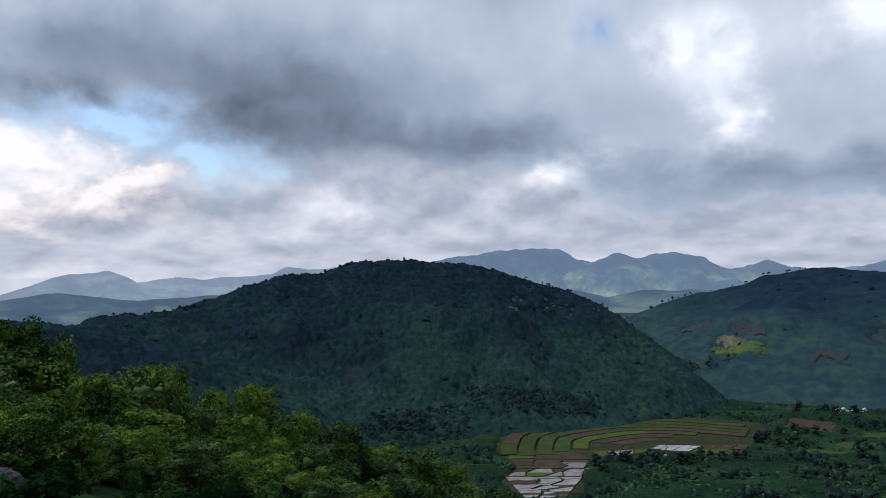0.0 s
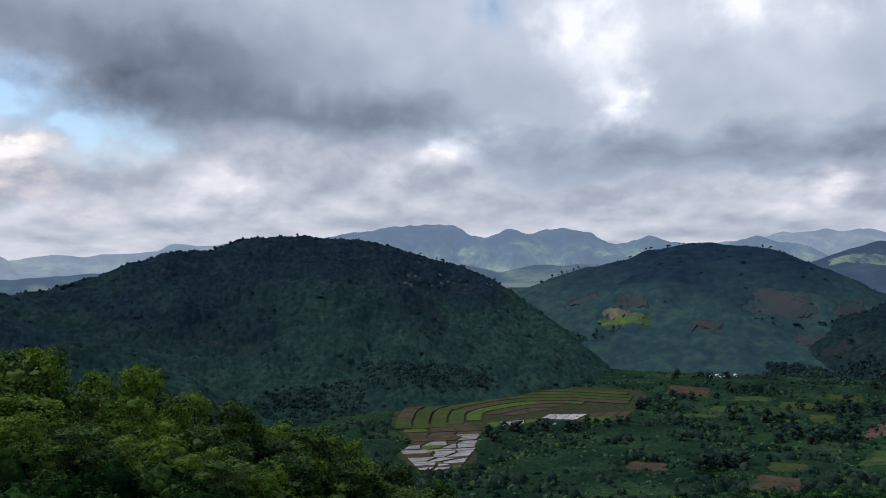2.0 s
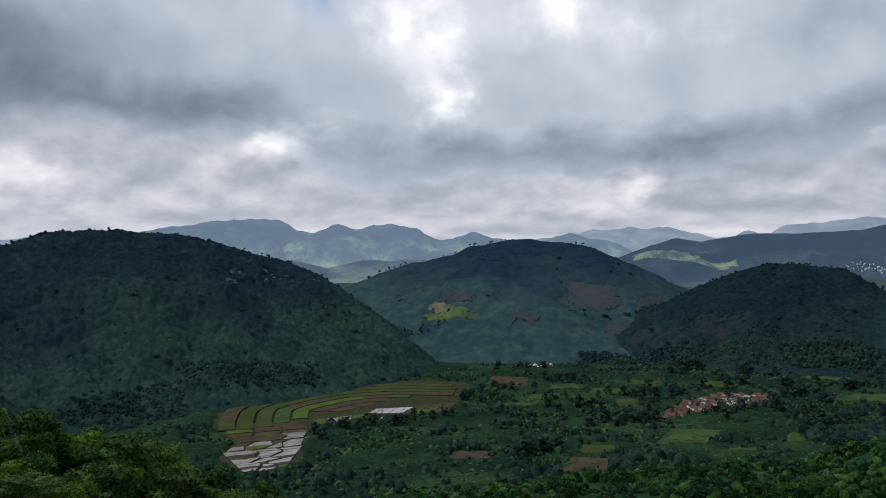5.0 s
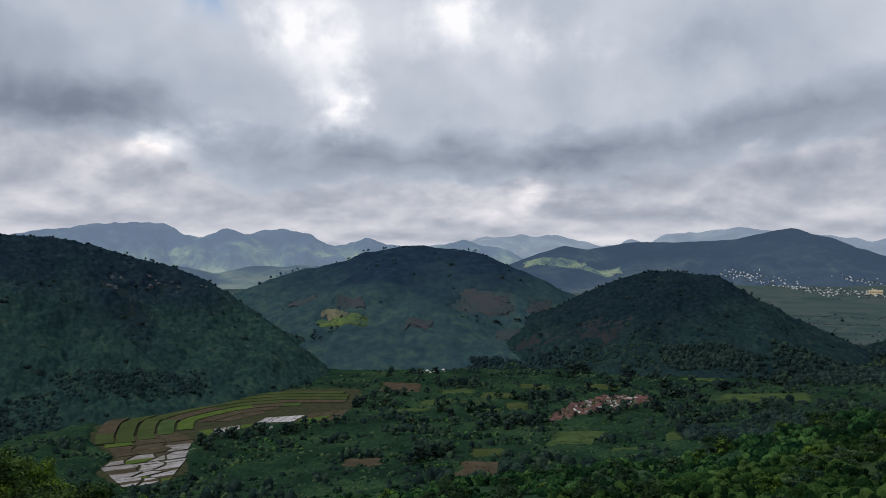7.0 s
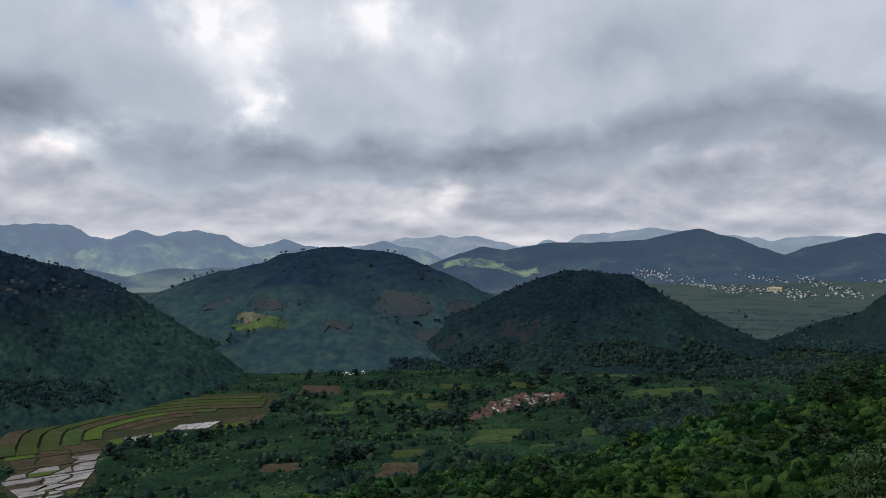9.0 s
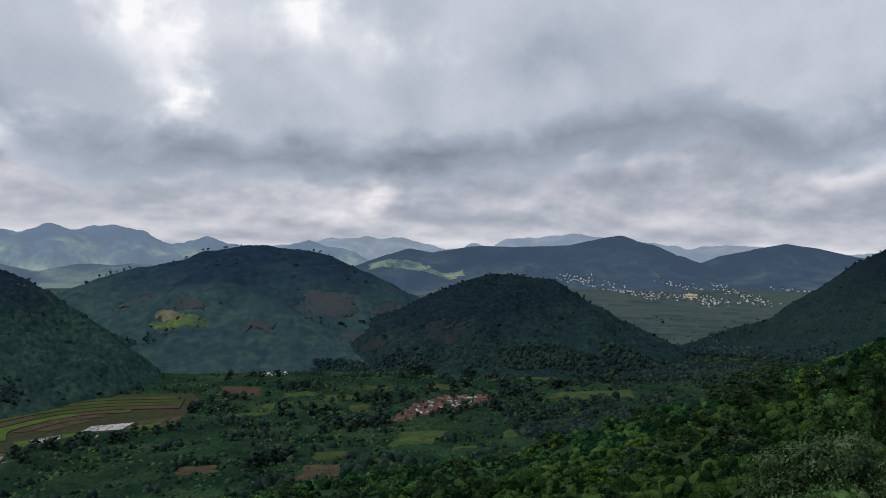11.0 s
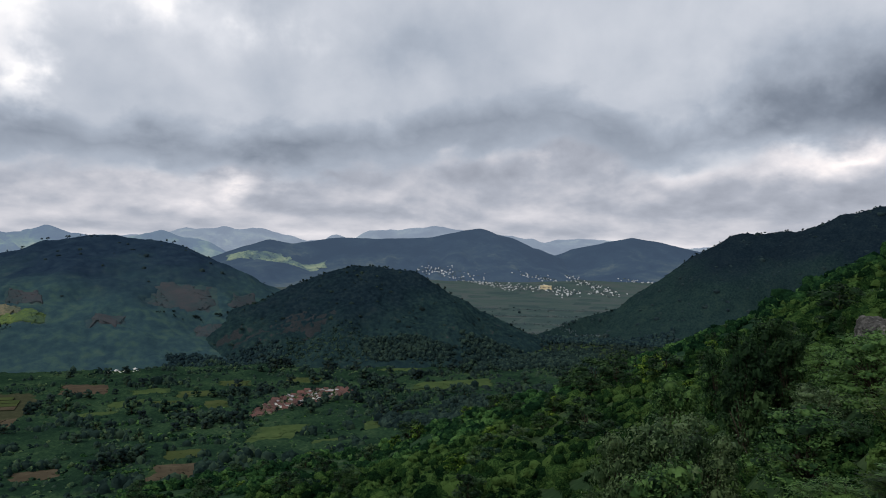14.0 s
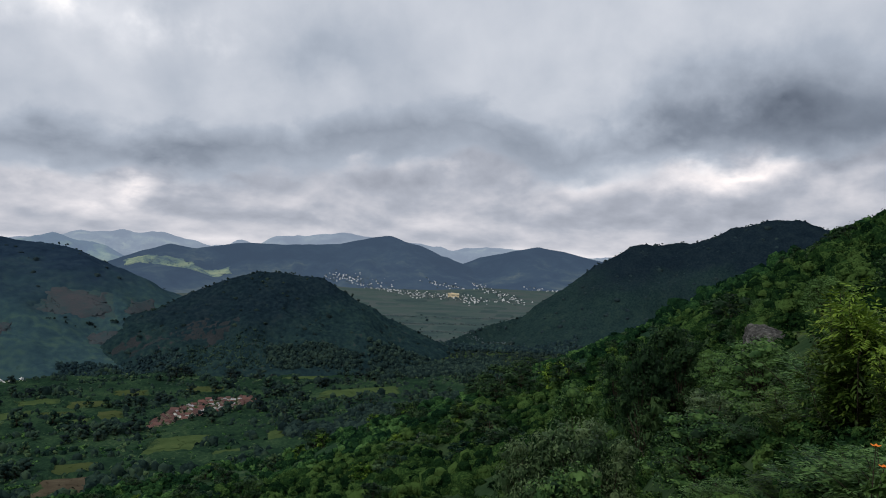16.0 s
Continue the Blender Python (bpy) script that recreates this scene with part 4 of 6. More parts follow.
def field(name, quad, mat, label, height, lift=0.6, cells=22, clear=True, group="fields"):
    """A field that follows the lie of the ground, with an uneven edge."""
    u, v = np.meshgrid(np.linspace(0, 1, cells), np.linspace(0, 1, cells))
    (ax, ay), (bx, by), (cx, cy), (dx, dy) = quad
    x = (ax * (1 - u) + bx * u) * (1 - v) + (dx * (1 - u) + cx * u) * v
    y = (ay * (1 - u) + by * u) * (1 - v) + (dy * (1 - u) + cy * u) * v
    size = math.hypot(cx - ax, cy - ay)
    wob = size * (0.1 if height is ground_z else 0.13)
    x, y = x + fbm(x / size * 6, y / size * 6, 3) * wob, y + fbm(x / size * 6 + 9, y / size * 6, 3) * wob
    edge = np.minimum(np.minimum(u, 1 - u), np.minimum(v, 1 - v))
    rise = np.clip(edge * 14 - 0.3 + 0.25 * fbm(x / size * 8, y / size * 8 + 5, 3), -1.0, 1.0)
    z = height(x, y) + lift * np.where(edge == 0, -1.0, rise)
    ob = link_mesh(name, np.stack([x, y, z], -1).reshape(-1, 3), grid_faces(cells, cells), mat, smooth_it=True)
    if clear:
        (CLEAR if height is ground_z else HILL_FIELDS).append([tuple(q) for q in quad])
    return tagged(ob, label, "field", group)


def polar_quad(a0, a1, r0, r1, skew=0.0):
    return at_polar((a0, r0), (a1, r0 + skew), (a1, r1 + skew), (a0, r1))


def meadow(corners, mat, label):
    field("field", at_polar(*corners), mat, label, ground_z)


meadow(((-45.0, 1095), (-48.6, 1100), (-48.4, 1132), (-45.2, 1126)), M_GREEN, "pale green field at the foot of the rounded hill")
meadow(((-35.6, 664), (-38.9, 670), (-40.6, 748), (-36.7, 742)), M_GREEN, "sloping green meadow below the village")
meadow(((-44.2, 698), (-46.2, 704), (-46.0, 760), (-44.4, 755)), M_GREEN, "small green meadow above the scrub")
meadow(((-30.1, 620), (-32.8, 620), (-33.2, 658), (-30.5, 660)), M_TERRACE, "light green field among dark trees")
meadow(((-28.8, 560), (-33.1, 554), (-32.9, 606), (-29.7, 616)), M_BROWN, "bare brown ploughed field")
meadow(((-20.8, 612), (-23.6, 612), (-23.6, 640), (-20.8, 640)), M_BROWN, "bare brown ploughed field")
meadow(((-23.6, 972), (-26.6, 963), (-26.6, 1038), (-23.8, 1046)), M_SOIL, "reddish ploughed field near the hamlet")
meadow(((-47.4, 945), (-53.8, 985), (-53.5, 1052), (-48.2, 1005)), M_GREEN, "long green field before the dark wood")
for a0, a1, r0, r1, skew in ((-26.6, -29.0, 886, 920, 10), (-29.4, -31.4, 880, 915, 0), (-28.0, -30.6, 950, 990, 8), (-31.0, -33.6, 930, 972, 0), (-30.4, -32.6, 832, 862, 12), (-33.0, -34.6, 850, 905, 0),
                             (-24.6, -27.2, 836, 866, 6), (-33.8, -36.2, 985, 1030, 0), (-38.5, -41.2, 1010, 1050, 0), (-50.0, -53.0, 838, 880, 20), (-40.5, -43.0, 640, 662, 14)):
    meadow(((a0, r0), (a1, r0 + skew), (a1, r1 + skew), (a0, r1)), M_GREEN if skew else M_TERRACE, "green crop field between tree rows")
# fields on the flank of the scrub hill
def hill_b_soil(x, y):
    return soil_z(HILL_B, x, y)


def hill_field(corners, mat, label):
    field("field", at_polar(*corners), mat, label, hill_b_soil, 2.6, 40)


# the patch of sun lies in the colours of these first two
hill_field(((-19.1, 1326), (-21.3, 1300), (-21.2, 1330), (-19.4, 1340)), M_HILL_PALE, "pale bare field on the hillside, sunlight put into its colour")
hill_field(((-19.0, 1292), (-22.8, 1272), (-22.7, 1298), (-19.0, 1324)), M_HILL_LIME, "green field on the hillside, brightened by sunlight put into its colour")
hill_field(((-20.1, 1345), (-22.6, 1325), (-22.4, 1364), (-20.5, 1372)), M_SOIL_FAR, "bare field on the hillside, its red dulled by haze in the colour")
hill_field(((-25.1, 1250), (-27.6, 1264), (-27.6, 1292), (-25.1, 1274)), M_SOIL_FAR, "bare field on the hillside, its red dulled by haze in the colour")
hill_field(((-28.5, 1336), (-33.8, 1356), (-33.6, 1440), (-30.4, 1430)), M_SOIL_FAR, "large bare field on the hillside, its red dulled by haze in the colour")
hill_field(((-32.2, 1272), (-34.4, 1285), (-34.4, 1318), (-32.3, 1314)), M_SOIL_FAR, "bare field on the hillside, its red dulled by haze in the colour")
hill_field(((-34.4, 1375), (-36.6, 1385), (-36.2, 1470), (-34.8, 1447)), M_SOIL_FAR, "bare field on the hillside, its red dulled by haze in the colour")
hill_field(((-16.8, 1420), (-19.2, 1400), (-19.0, 1450), (-17.2, 1460)), M_SOIL_FAR, "brown field high on the hillside, made faint by haze in the colour")
# far fields before the mountains, their sunlight put into a bright colour
def far_z(x, y):
    return np.maximum(np.maximum(CONE.z(x, y), KNOLL.z(x, y)), ground_z(x, y))


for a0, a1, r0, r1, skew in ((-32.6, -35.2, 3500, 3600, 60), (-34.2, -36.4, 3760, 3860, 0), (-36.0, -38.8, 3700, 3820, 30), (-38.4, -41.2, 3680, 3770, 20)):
    field("field", polar_quad(a0, a1, r0, r1, skew), M_SUNFIELD, "far fields, yellow-green from sunlight put into their colour", far_z, 6.0, 30, False, "sunlit fields before the mountains")
# fields of the plain
rng_plain = random.Random(11)
for row, r0 in enumerate((1750, 1880, 2010, 2160, 2320, 2490, 2680, 2880)):
    a = -49.5 - rng_plain.random()
    while a > -67:
        w = rng_plain.uniform(1.4, 3.2)
        pick = rng_plain.random()
        if row < 4 or pick < 0.25:
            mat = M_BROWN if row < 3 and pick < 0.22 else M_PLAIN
            field("field", polar_quad(a, a - w * 0.94, r0, r0 * 1.056, rng_plain.uniform(-30, 30)), mat, "flat green field of the plain, pale haze in its colour" if mat is not M_BROWN else "flat brown field of the plain",
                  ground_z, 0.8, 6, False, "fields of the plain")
        a -= w


# ------------------------------------------------------------------ houses
def painted(name, colour, dirt, scale=0.5, rough=0.85):
    m, n = material(name)
    at = n.add("ShaderNodeTexCoord").outputs["Object"]
    ob = n.add("ShaderNodeObjectInfo").outputs["Random"]
    a = n.noise(at, scale, 5.0, 0.65)
    f = n.math("MULTIPLY_ADD", ob, 0.5, n.math("SUBTRACT", a.outputs[0], 0.25))
    finish(n, n.mix(f, colour, dirt), rough, a.outputs[0], 0.2, 0.03, gloss=0.1)
    return m


M_WALL = painted("limewash", (0.36, 0.31, 0.25), (0.16, 0.12, 0.095))
M_WHITE = painted("white_plaster", (0.84, 0.83, 0.80), (0.74, 0.73, 0.7))
M_TILE = painted("clay_tiles", (0.17, 0.08, 0.068), (0.075, 0.052, 0.048), 1.2)
M_TIN = painted("grey_tin_roof", (0.42, 0.42, 0.44), (0.16, 0.13, 0.12), 0.8, 0.5)
M_DOOR = painted("dark_door", (0.06, 0.05, 0.045), (0.10, 0.07, 0.05), 2.0)


def box(bm, x0, x1, y0, y1, z0, z1):
    v = [bm.verts.new(p) for p in ((x0, y0, z0), (x1, y0, z0), (x1, y1, z0), (x0, y1, z0), (x0, y0, z1), (x1, y0, z1), (x1, y1, z1), (x0, y1, z1))]
    for q in ((3, 2, 1, 0), (4, 5, 6, 7), (0, 1, 5, 4), (1, 2, 6, 5), (2, 3, 7, 6), (3, 0, 4, 7)):
        bm.faces.new([v[i] for i in q])


def cottage(w, d, h, pitch, roof_mat, wall_mat, label, group):
    """A one-storey house with a gabled roof, its base at the origin."""
    house = tagged(new("house"), label, "house", group)
    bm = bmesh.new()
    box(bm, -w / 2, w / 2, -d / 2, d / 2, -1.5, h)
    for s in (-1, 1):  # gables
        x = s * w / 2
        t = [bm.verts.new(p) for p in ((x, -d / 2, h), (x, d / 2, h), (x, 0, h + pitch * 0.93))]
        bm.faces.new(t if s > 0 else t[::-1])
    part("wall", bm, wall_mat, house)
    for s in (-1, 1):
        bm = bmesh.new()
        o, e = w / 2 + 0.5, d / 2 + 0.6
        drop = pitch * 0.6 / (d / 2)
        ring = [(-o, 0, h + pitch), (o, 0, h + pitch), (o, s * e, h - drop), (-o, s * e, h - drop)]
        up = [bm.verts.new((x, y, z + 0.12)) for x, y, z in ring]
        dn = [bm.verts.new((x, y, z)) for x, y, z in ring]
        bm.faces.new(up), bm.faces.new(dn[::-1])
        for i in range(4):
            bm.faces.new((up[i], dn[i], dn[(i + 1) % 4], up[(i + 1) % 4]))
        bmesh.ops.recalc_face_normals(bm, faces=bm.faces)
        part("roof_slope", bm, roof_mat, house)
    for x, y0, wide, z0, z1, nm in ((-w * 0.1, -1, 0.9, 0, 1.95, "door"), (w * 0.27, -1, 0.8, 0.9, 1.8, "window"), (-w * 0.33, -1, 0.8, 0.9, 1.8, "window")):
        bm = bmesh.new()
        box(bm, x - wide / 2, x + wide / 2, -d / 2 - 0.05, -d / 2 + 0.05, z0, z1)
        part(nm, bm, M_DOOR, house)
    return house


def flat_house(w, d, h, wall_mat, label, group, rooms=2):
    """A plastered block with a flat roof, its parapet and dark openings."""
    house = tagged(new("house"), label, "house", group)
    bm = bmesh.new()
    box(bm, -w / 2, w / 2, -d / 2, d / 2, -2, h)
    part("wall", bm, wall_mat, house)
    bm = bmesh.new()
    box(bm, -w / 2 - 0.3, w / 2 + 0.3, -d / 2 - 0.3, d / 2 + 0.3, h, h + 0.35)
    box(bm, -w * 0.2, w * 0.15, -d * 0.1, d * 0.3, h + 0.35, h + 2.4)
    part("roof", bm, wall_mat, house)
    for i in range(rooms):
        x = (i + 0.5) / rooms * w - w / 2
        bm = bmesh.new()
        box(bm, x - w / rooms * 0.22, x + w / rooms * 0.22, -d / 2 - 0.06, -d / 2 + 0.1, h * 0.35, h * 0.75)
        part("window", bm, M_DOOR, house)
    return house


def settle(poly, count, gap, rng, tries=4000):
    xs, ys = [p[0] for p in poly], [p[1] for p in poly]
    out = []
    for _ in range(tries):
        p = rng.uniform(min(xs), max(xs)), rng.uniform(min(ys), max(ys))
        if inside(*p, poly) and all(math.hypot(p[0] - q[0], p[1] - q[1]) > gap for q in out):
            out.append(p)
            if len(out) == count:
                break
    return out


def place(kinds, spots, heading, rng, scale=(0.85, 1.2), height=ground_z):
    """Copies of kinds at the spots; the originals take the first ones."""
    for i, (x, y) in enumerate(spots):
        s = rng.uniform(*scale)
        z = float(height(np.array(x), np.array(y)))
        m = pose(x, y, z - 0.05, 0, 0, heading + rng.choice((0, 0, 90, 180)) + rng.uniform(-14, 14)) @ Matrix.Diagonal((s, s, s, 1))
        k = kinds[i % len(kinds)]
        if i < len(kinds):
            k.matrix_basis = m
        else:
            copy_thing(k, m)


VILLAGE = [(462, 636), (490, 668), (534, 700), (616, 732), (668, 706), (640, 678), (575, 662), (508, 644)]
CLEAR.append(VILLAGE)
rng_v = random.Random(21)
group = "houses of the village"
place([cottage(9, 5.5, 2.6, 2.0, M_TILE, M_WALL, "low house with a clay-tiled gable roof", group), cottage(7.5, 5, 2.5, 1.8, M_TILE, M_WALL, "low house with a clay-tiled gable roof", group),
       cottage(11, 6, 2.6, 2.2, M_TILE, M_WALL, "long low house with a red tiled roof", group), cottage(8, 5.5, 2.6, 1.4, M_TIN, M_WALL, "low house with a pale tin roof", group),
       cottage(8.5, 6, 2.6, 2.0, M_TILE, M_WHITE, "white-walled house with a red tiled roof", group)], settle(VILLAGE, 115, 7.4, rng_v), 28, rng_v, (0.7, 1.05))
HAMLET = at_polar((-26.4, 1115), (-28.4, 1110), (-28.6, 1150), (-26.5, 1150))
CLEAR.append(HAMLET)
group = "white houses of the hamlet"
place([flat_house(8, 6, 3.4, M_WHITE, "small white flat-roofed house below the hill", group), flat_house(10, 6, 3.2, M_WHITE, "small white flat-roofed house below the hill", group, 3)],
      settle(HAMLET, 24, 5.5, rng_v), 20, rng_v, (0.4, 0.6))
group = "houses of the distant town"
M_TOWN = painted("grey_plaster", (0.74, 0.75, 0.76), (0.42, 0.43, 0.45))
M_CREAM = painted("cream_plaster", (0.86, 0.74, 0.5), (0.72, 0.58, 0.38))
kinds = [flat_house(13, 10, 5, M_TOWN, "white block house in the distant town", group, 3), flat_house(18, 11, 6.5, M_WHITE, "larger white building in the distant town", group, 4),
         flat_house(11, 9, 4.5, M_TOWN, "grey block house in the distant town", group), cottage(16, 10, 4, 2.0, M_TIN, M_WHITE, "long tin-roofed hall in the distant town", group),
         flat_house(10, 9, 4.5, M_TOWN, "small pale house in the distant town", group)]


def foothill_z(x, y):
    return np.maximum(np.maximum(ground_z(x, y), CONE.z(x, y)), LOW.z(x, y))


TOWN = ((-48.2, 3640, -50.2, 3560, 12, 14), (-50.0, 3570, -52.6, 3450, 14, 16), (-52.2, 3480, -55.6, 3140, 40, 24), (-54.0, 3300, -57.4, 3180, 50, 24), (-57.0, 3260, -59.2, 3000, 60, 22),
        (-55.4, 3580, -58.0, 3600, 10, 12), (-59.0, 3800, -60.6, 3440, 40, 18), (-60.2, 3500, -62.5, 3080, 50, 20), (-58.6, 3100, -62.2, 3060, 30, 12), (-62.8, 3720, -65.6, 3650, 10, 8),
        (-34.2, 3300, -35.4, 3320, 30, 6), (-11.5, 3950, -13.5, 3950, 30, 6))


def town_spots(rng, times):
    out = []
    for a0, r0, a1, r1, wr, count in TOWN:
        for _ in range(count * times):
            u = rng.random()
            out.append(tuple(float(v) for v in polar(a0 + u * (a1 - a0) + rng.gauss(0, 0.3), r0 + u * (r1 - r0) + rng.gauss(0, wr * 1.6))))
    return out


place(kinds, town_spots(rng_v, 1), 56, rng_v, (0.3, 0.62), foothill_z)
bm = bmesh.new()  # the small houses between them
for x, y in town_spots(rng_v, 2):
    z = float(foothill_z(np.array(x), np.array(y)))
    w, d, h = rng_v.uniform(1.4, 3), rng_v.uniform(1.4, 3), rng_v.uniform(2, 3.4)
    box(bm, x - w, x + w, y - d, y + d, z - 2, z + h)
    box(bm, x - w * 0.5, x + w * 0.3, y - d * 0.4, y + d * 0.4, z + h, z + h + 0.9)
me = bpy.data.meshes.new("small_houses")
bm.to_mesh(me)
bm.free()
me.materials.append(M_TOWN)
tagged(new("small_houses", me), "crowd of small grey-white houses in the distant town", "houses", kind="stuff")
hall = flat_house(46, 18, 15, M_CREAM, "large cream building at the edge of the distant town", group, 9)
x, y = (float(v) for v in polar(-57.4, 3190))
hall.matrix_basis = pose(x, y, float(foothill_z(x, y)), 0, 0, -57)


# ------------------------------------------------------------------ woods and scrub
def scatter(count, a0, a1, r0, r1, rng):
    az = rng.uniform(a0, a1, count)
    r = np.sqrt(rng.uniform(r0 * r0, r1 * r1, count))
    x, y = polar(az, r)
    return x, y


def clear_of(x, y):
    ok = np.ones(len(x), bool)
    for poly in CLEAR:
        ok &= ~inside(x, y, poly)
    return ok


def on_fields(x, y):
    bad = np.zeros(np.shape(x), bool)
    for poly in HILL_FIELDS:
        bad |= inside(x, y, poly)
    return bad


def canopy(name, h, mat, label, az_step, r_step, size, tall, back=40):
    """The closed roof of a forest: crowns side by side over a hill."""
    high = h.p[:, 2].max()
    pad = np.degrees(high * h.run / h.r.min()) * 0.8
    A, R = np.meshgrid(np.arange(h.az.max() + pad, h.az.min() - pad, -az_step), np.arange(h.r.min() - high * h.run * 1.1, h.r.max() + back, r_step))
    x, y = polar(A, R)
    x, y = x + WR.uniform(-0.3, 0.3, x.shape) * r_step, y + WR.uniform(-0.3, 0.3, x.shape) * r_step
    z = soil_z(h, x, y)
    lumps = 0.7 * crowns(x, y, size) + 0.4 * crowns(x + 77, y, size * 0.6) + 0.3 * fbm(x / 30, y / 30, 3) + WR.uniform(-0.2, 0.2, x.shape)
    bare = np.zeros(x.shape)
    for az, r, wa, wr in THIN:
        px, py = polar(az, r)
        bare = np.maximum(bare, smooth(1.3, 0.5, (x - px) ** 2 / wa ** 2 + (y - py) ** 2 / wr ** 2 + 0.9 * fbm(x / 9, y / 9, 3)))
    up = z + (lumps * tall * smooth(-2, 9, z - ground_z(x, y)) + 0.3) * (1 - 0.75 * bare) - 1.2 * bare
    up = np.where(on_fields(x, y), z - 0.6, up)
    low = z < ground_z(x, y) - 1.5
    f = grid_faces(*A.shape)
    f = f[~low.reshape(-1)[f].any(1)]
    v, f = used_only(np.stack([x, y, up], -1).reshape(-1, 3), f)
    return tagged(link_mesh(name, v, f, mat), label, "forest", kind="stuff")


def wood(name, h, mat, label, cell, rng, height=1.0, back=60, wooded=0.0, few=0.2, keep=0.7):
    """The trees of a hill: uneven crowns side by side, some ragged with sprays of leaves;
    wooded: the height above which the crowns close up, with few trees below it."""
    tall = h.p[:, 2].max()
    pad = np.degrees(tall * h.run / h.r.min()) * 0.8
    r0, r1 = h.r.min() - tall * h.run * 1.1, h.r.max() + back
    A, R = np.meshgrid(np.arange(h.az.min() - pad, h.az.max() + pad, np.degrees(cell / h.r.mean())), np.arange(r0, r1, cell))
    x, y = polar(A, R)
    x, y = x.ravel() + rng.uniform(-0.5, 0.5, x.size) * cell, y.ravel() + rng.uniform(-0.5, 0.5, x.size) * cell
    z = soil_z(h, x, y)
    ok = (z > ground_z(x, y) - 1.0) & ~on_fields(x, y) & (clear_of(x, y) | (z > ground_z(x, y) + 2))
    for other in HILLS:
        if other is not h:
            ok &= z > other.z(x, y) - 1
    for az, r, wa, wr in THIN:
        px, py = polar(az, r)
        ok &= ((x - px) ** 2 / wa ** 2 + (y - py) ** 2 / wr ** 2 + 1.1 * fbm(x / 6, y / 6, 3) > 0.7) | (rng.random(len(x)) < 0.12)
    if wooded:
        ok &= rng.random(len(x)) < few + (1 - few) * smooth(wooded - 45, wooded + 45, z + 30 * fbm(x / 50, y / 50, 4))
    ok &= rng.random(len(x)) < keep
    x, y, z = x[ok], y[ok], z[ok]
    rad = (0.4 + 0.75 * rng.random(len(x)) ** 1.6) * cell * (1 + 0.3 * fbm(x / 40, y / 40, 3)) * np.where(rng.random(len(x)) < 0.08, 1.3, 1.0)
    radii = np.stack([rad, rad, rad * rng.uniform(0.35, 0.8, len(x)) * height], 1)
    c = np.stack([x, y, z + 1.6 + radii[:, 2] * 0.2 + rng.uniform(-0.5, 0.5, len(x))], 1)
    sprays = leaf_cloud(c[::3], radii[::3] * 1.1, 8, rad[::3] * 0.45, rng, droop=0.6, inner=0.85)
    return tagged(link_mesh(name, *merge([clumps(c, radii, rng, 0, 0.36), tri(sprays)]), mat, None, True), label, "forest", kind="stuff")


# thinner growth: brown scrub on the wooded hill, its rocky shoulder, red earth on the rounded hill
THIN = [(9.0, 1000, 26, 20), (6.2, 965, 30, 18), (-5.5, 1120, 30, 30), (-8.6, 1180, 34, 24), (-6.8, 1075, 24, 18), (-18.3, 1200, 22, 16), (-38.6, 1238, 50, 24), (-36.4, 1225, 40, 18), (-40.6, 1232, 36, 22), (-34.6, 1240, 26, 18)]
WR = np.random.default_rng(31)
canopy("forest_canopy", HILL_A, M_CANOPY, "dense green forest over the hill, cloud shade and haze in its colour", 0.105, 2.5, 8.0, 6.2)
canopy("forest_canopy", SPUR, M_CANOPY, "dense green forest over the spur, cloud shade and haze in its colour", 0.13, 2.6, 5.6, 5.2)
canopy("forest_canopy", HILL_B, M_CANOPY_FAR, "scrub and woods over the hill, blue haze in their colour", 0.12, 4.4, 8.0, 2.4)
canopy("forest_canopy", HILL_C, M_CANOPY_ROUND, "scrub and trees over the rounded hill, cloud shade and haze in their colour", 0.105, 2.6, 7.0, 5.2)
canopy("forest_canopy", HILL_D, M_CANOPY_RIDGE, "forest over the long ridge, cloud shade and haze in its colour", 0.12, 4.0, 8.0, 5.0)
wood("hill_forest", HILL_A, M_LEAF_HILL, "taller trees that stand out of the hill's forest", 4.2, WR, 1.2, keep=0.03)
wood("hill_forest", SPUR, M_LEAF_HILL, "taller trees that stand out of the spur's forest", 4.2, WR, 1.2, keep=0.03)
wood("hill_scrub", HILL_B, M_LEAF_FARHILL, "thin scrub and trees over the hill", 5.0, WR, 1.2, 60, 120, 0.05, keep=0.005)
wood("hill_forest", HILL_C, M_LEAF_HILL, "taller trees on the rounded hill", 4.0, WR, 1.2, keep=0.035)
wood("hill_forest", HILL_D, M_LEAF_FARHILL, "taller trees that stand out of the ridge's forest", 5.5, WR, 1.2, keep=0.035)


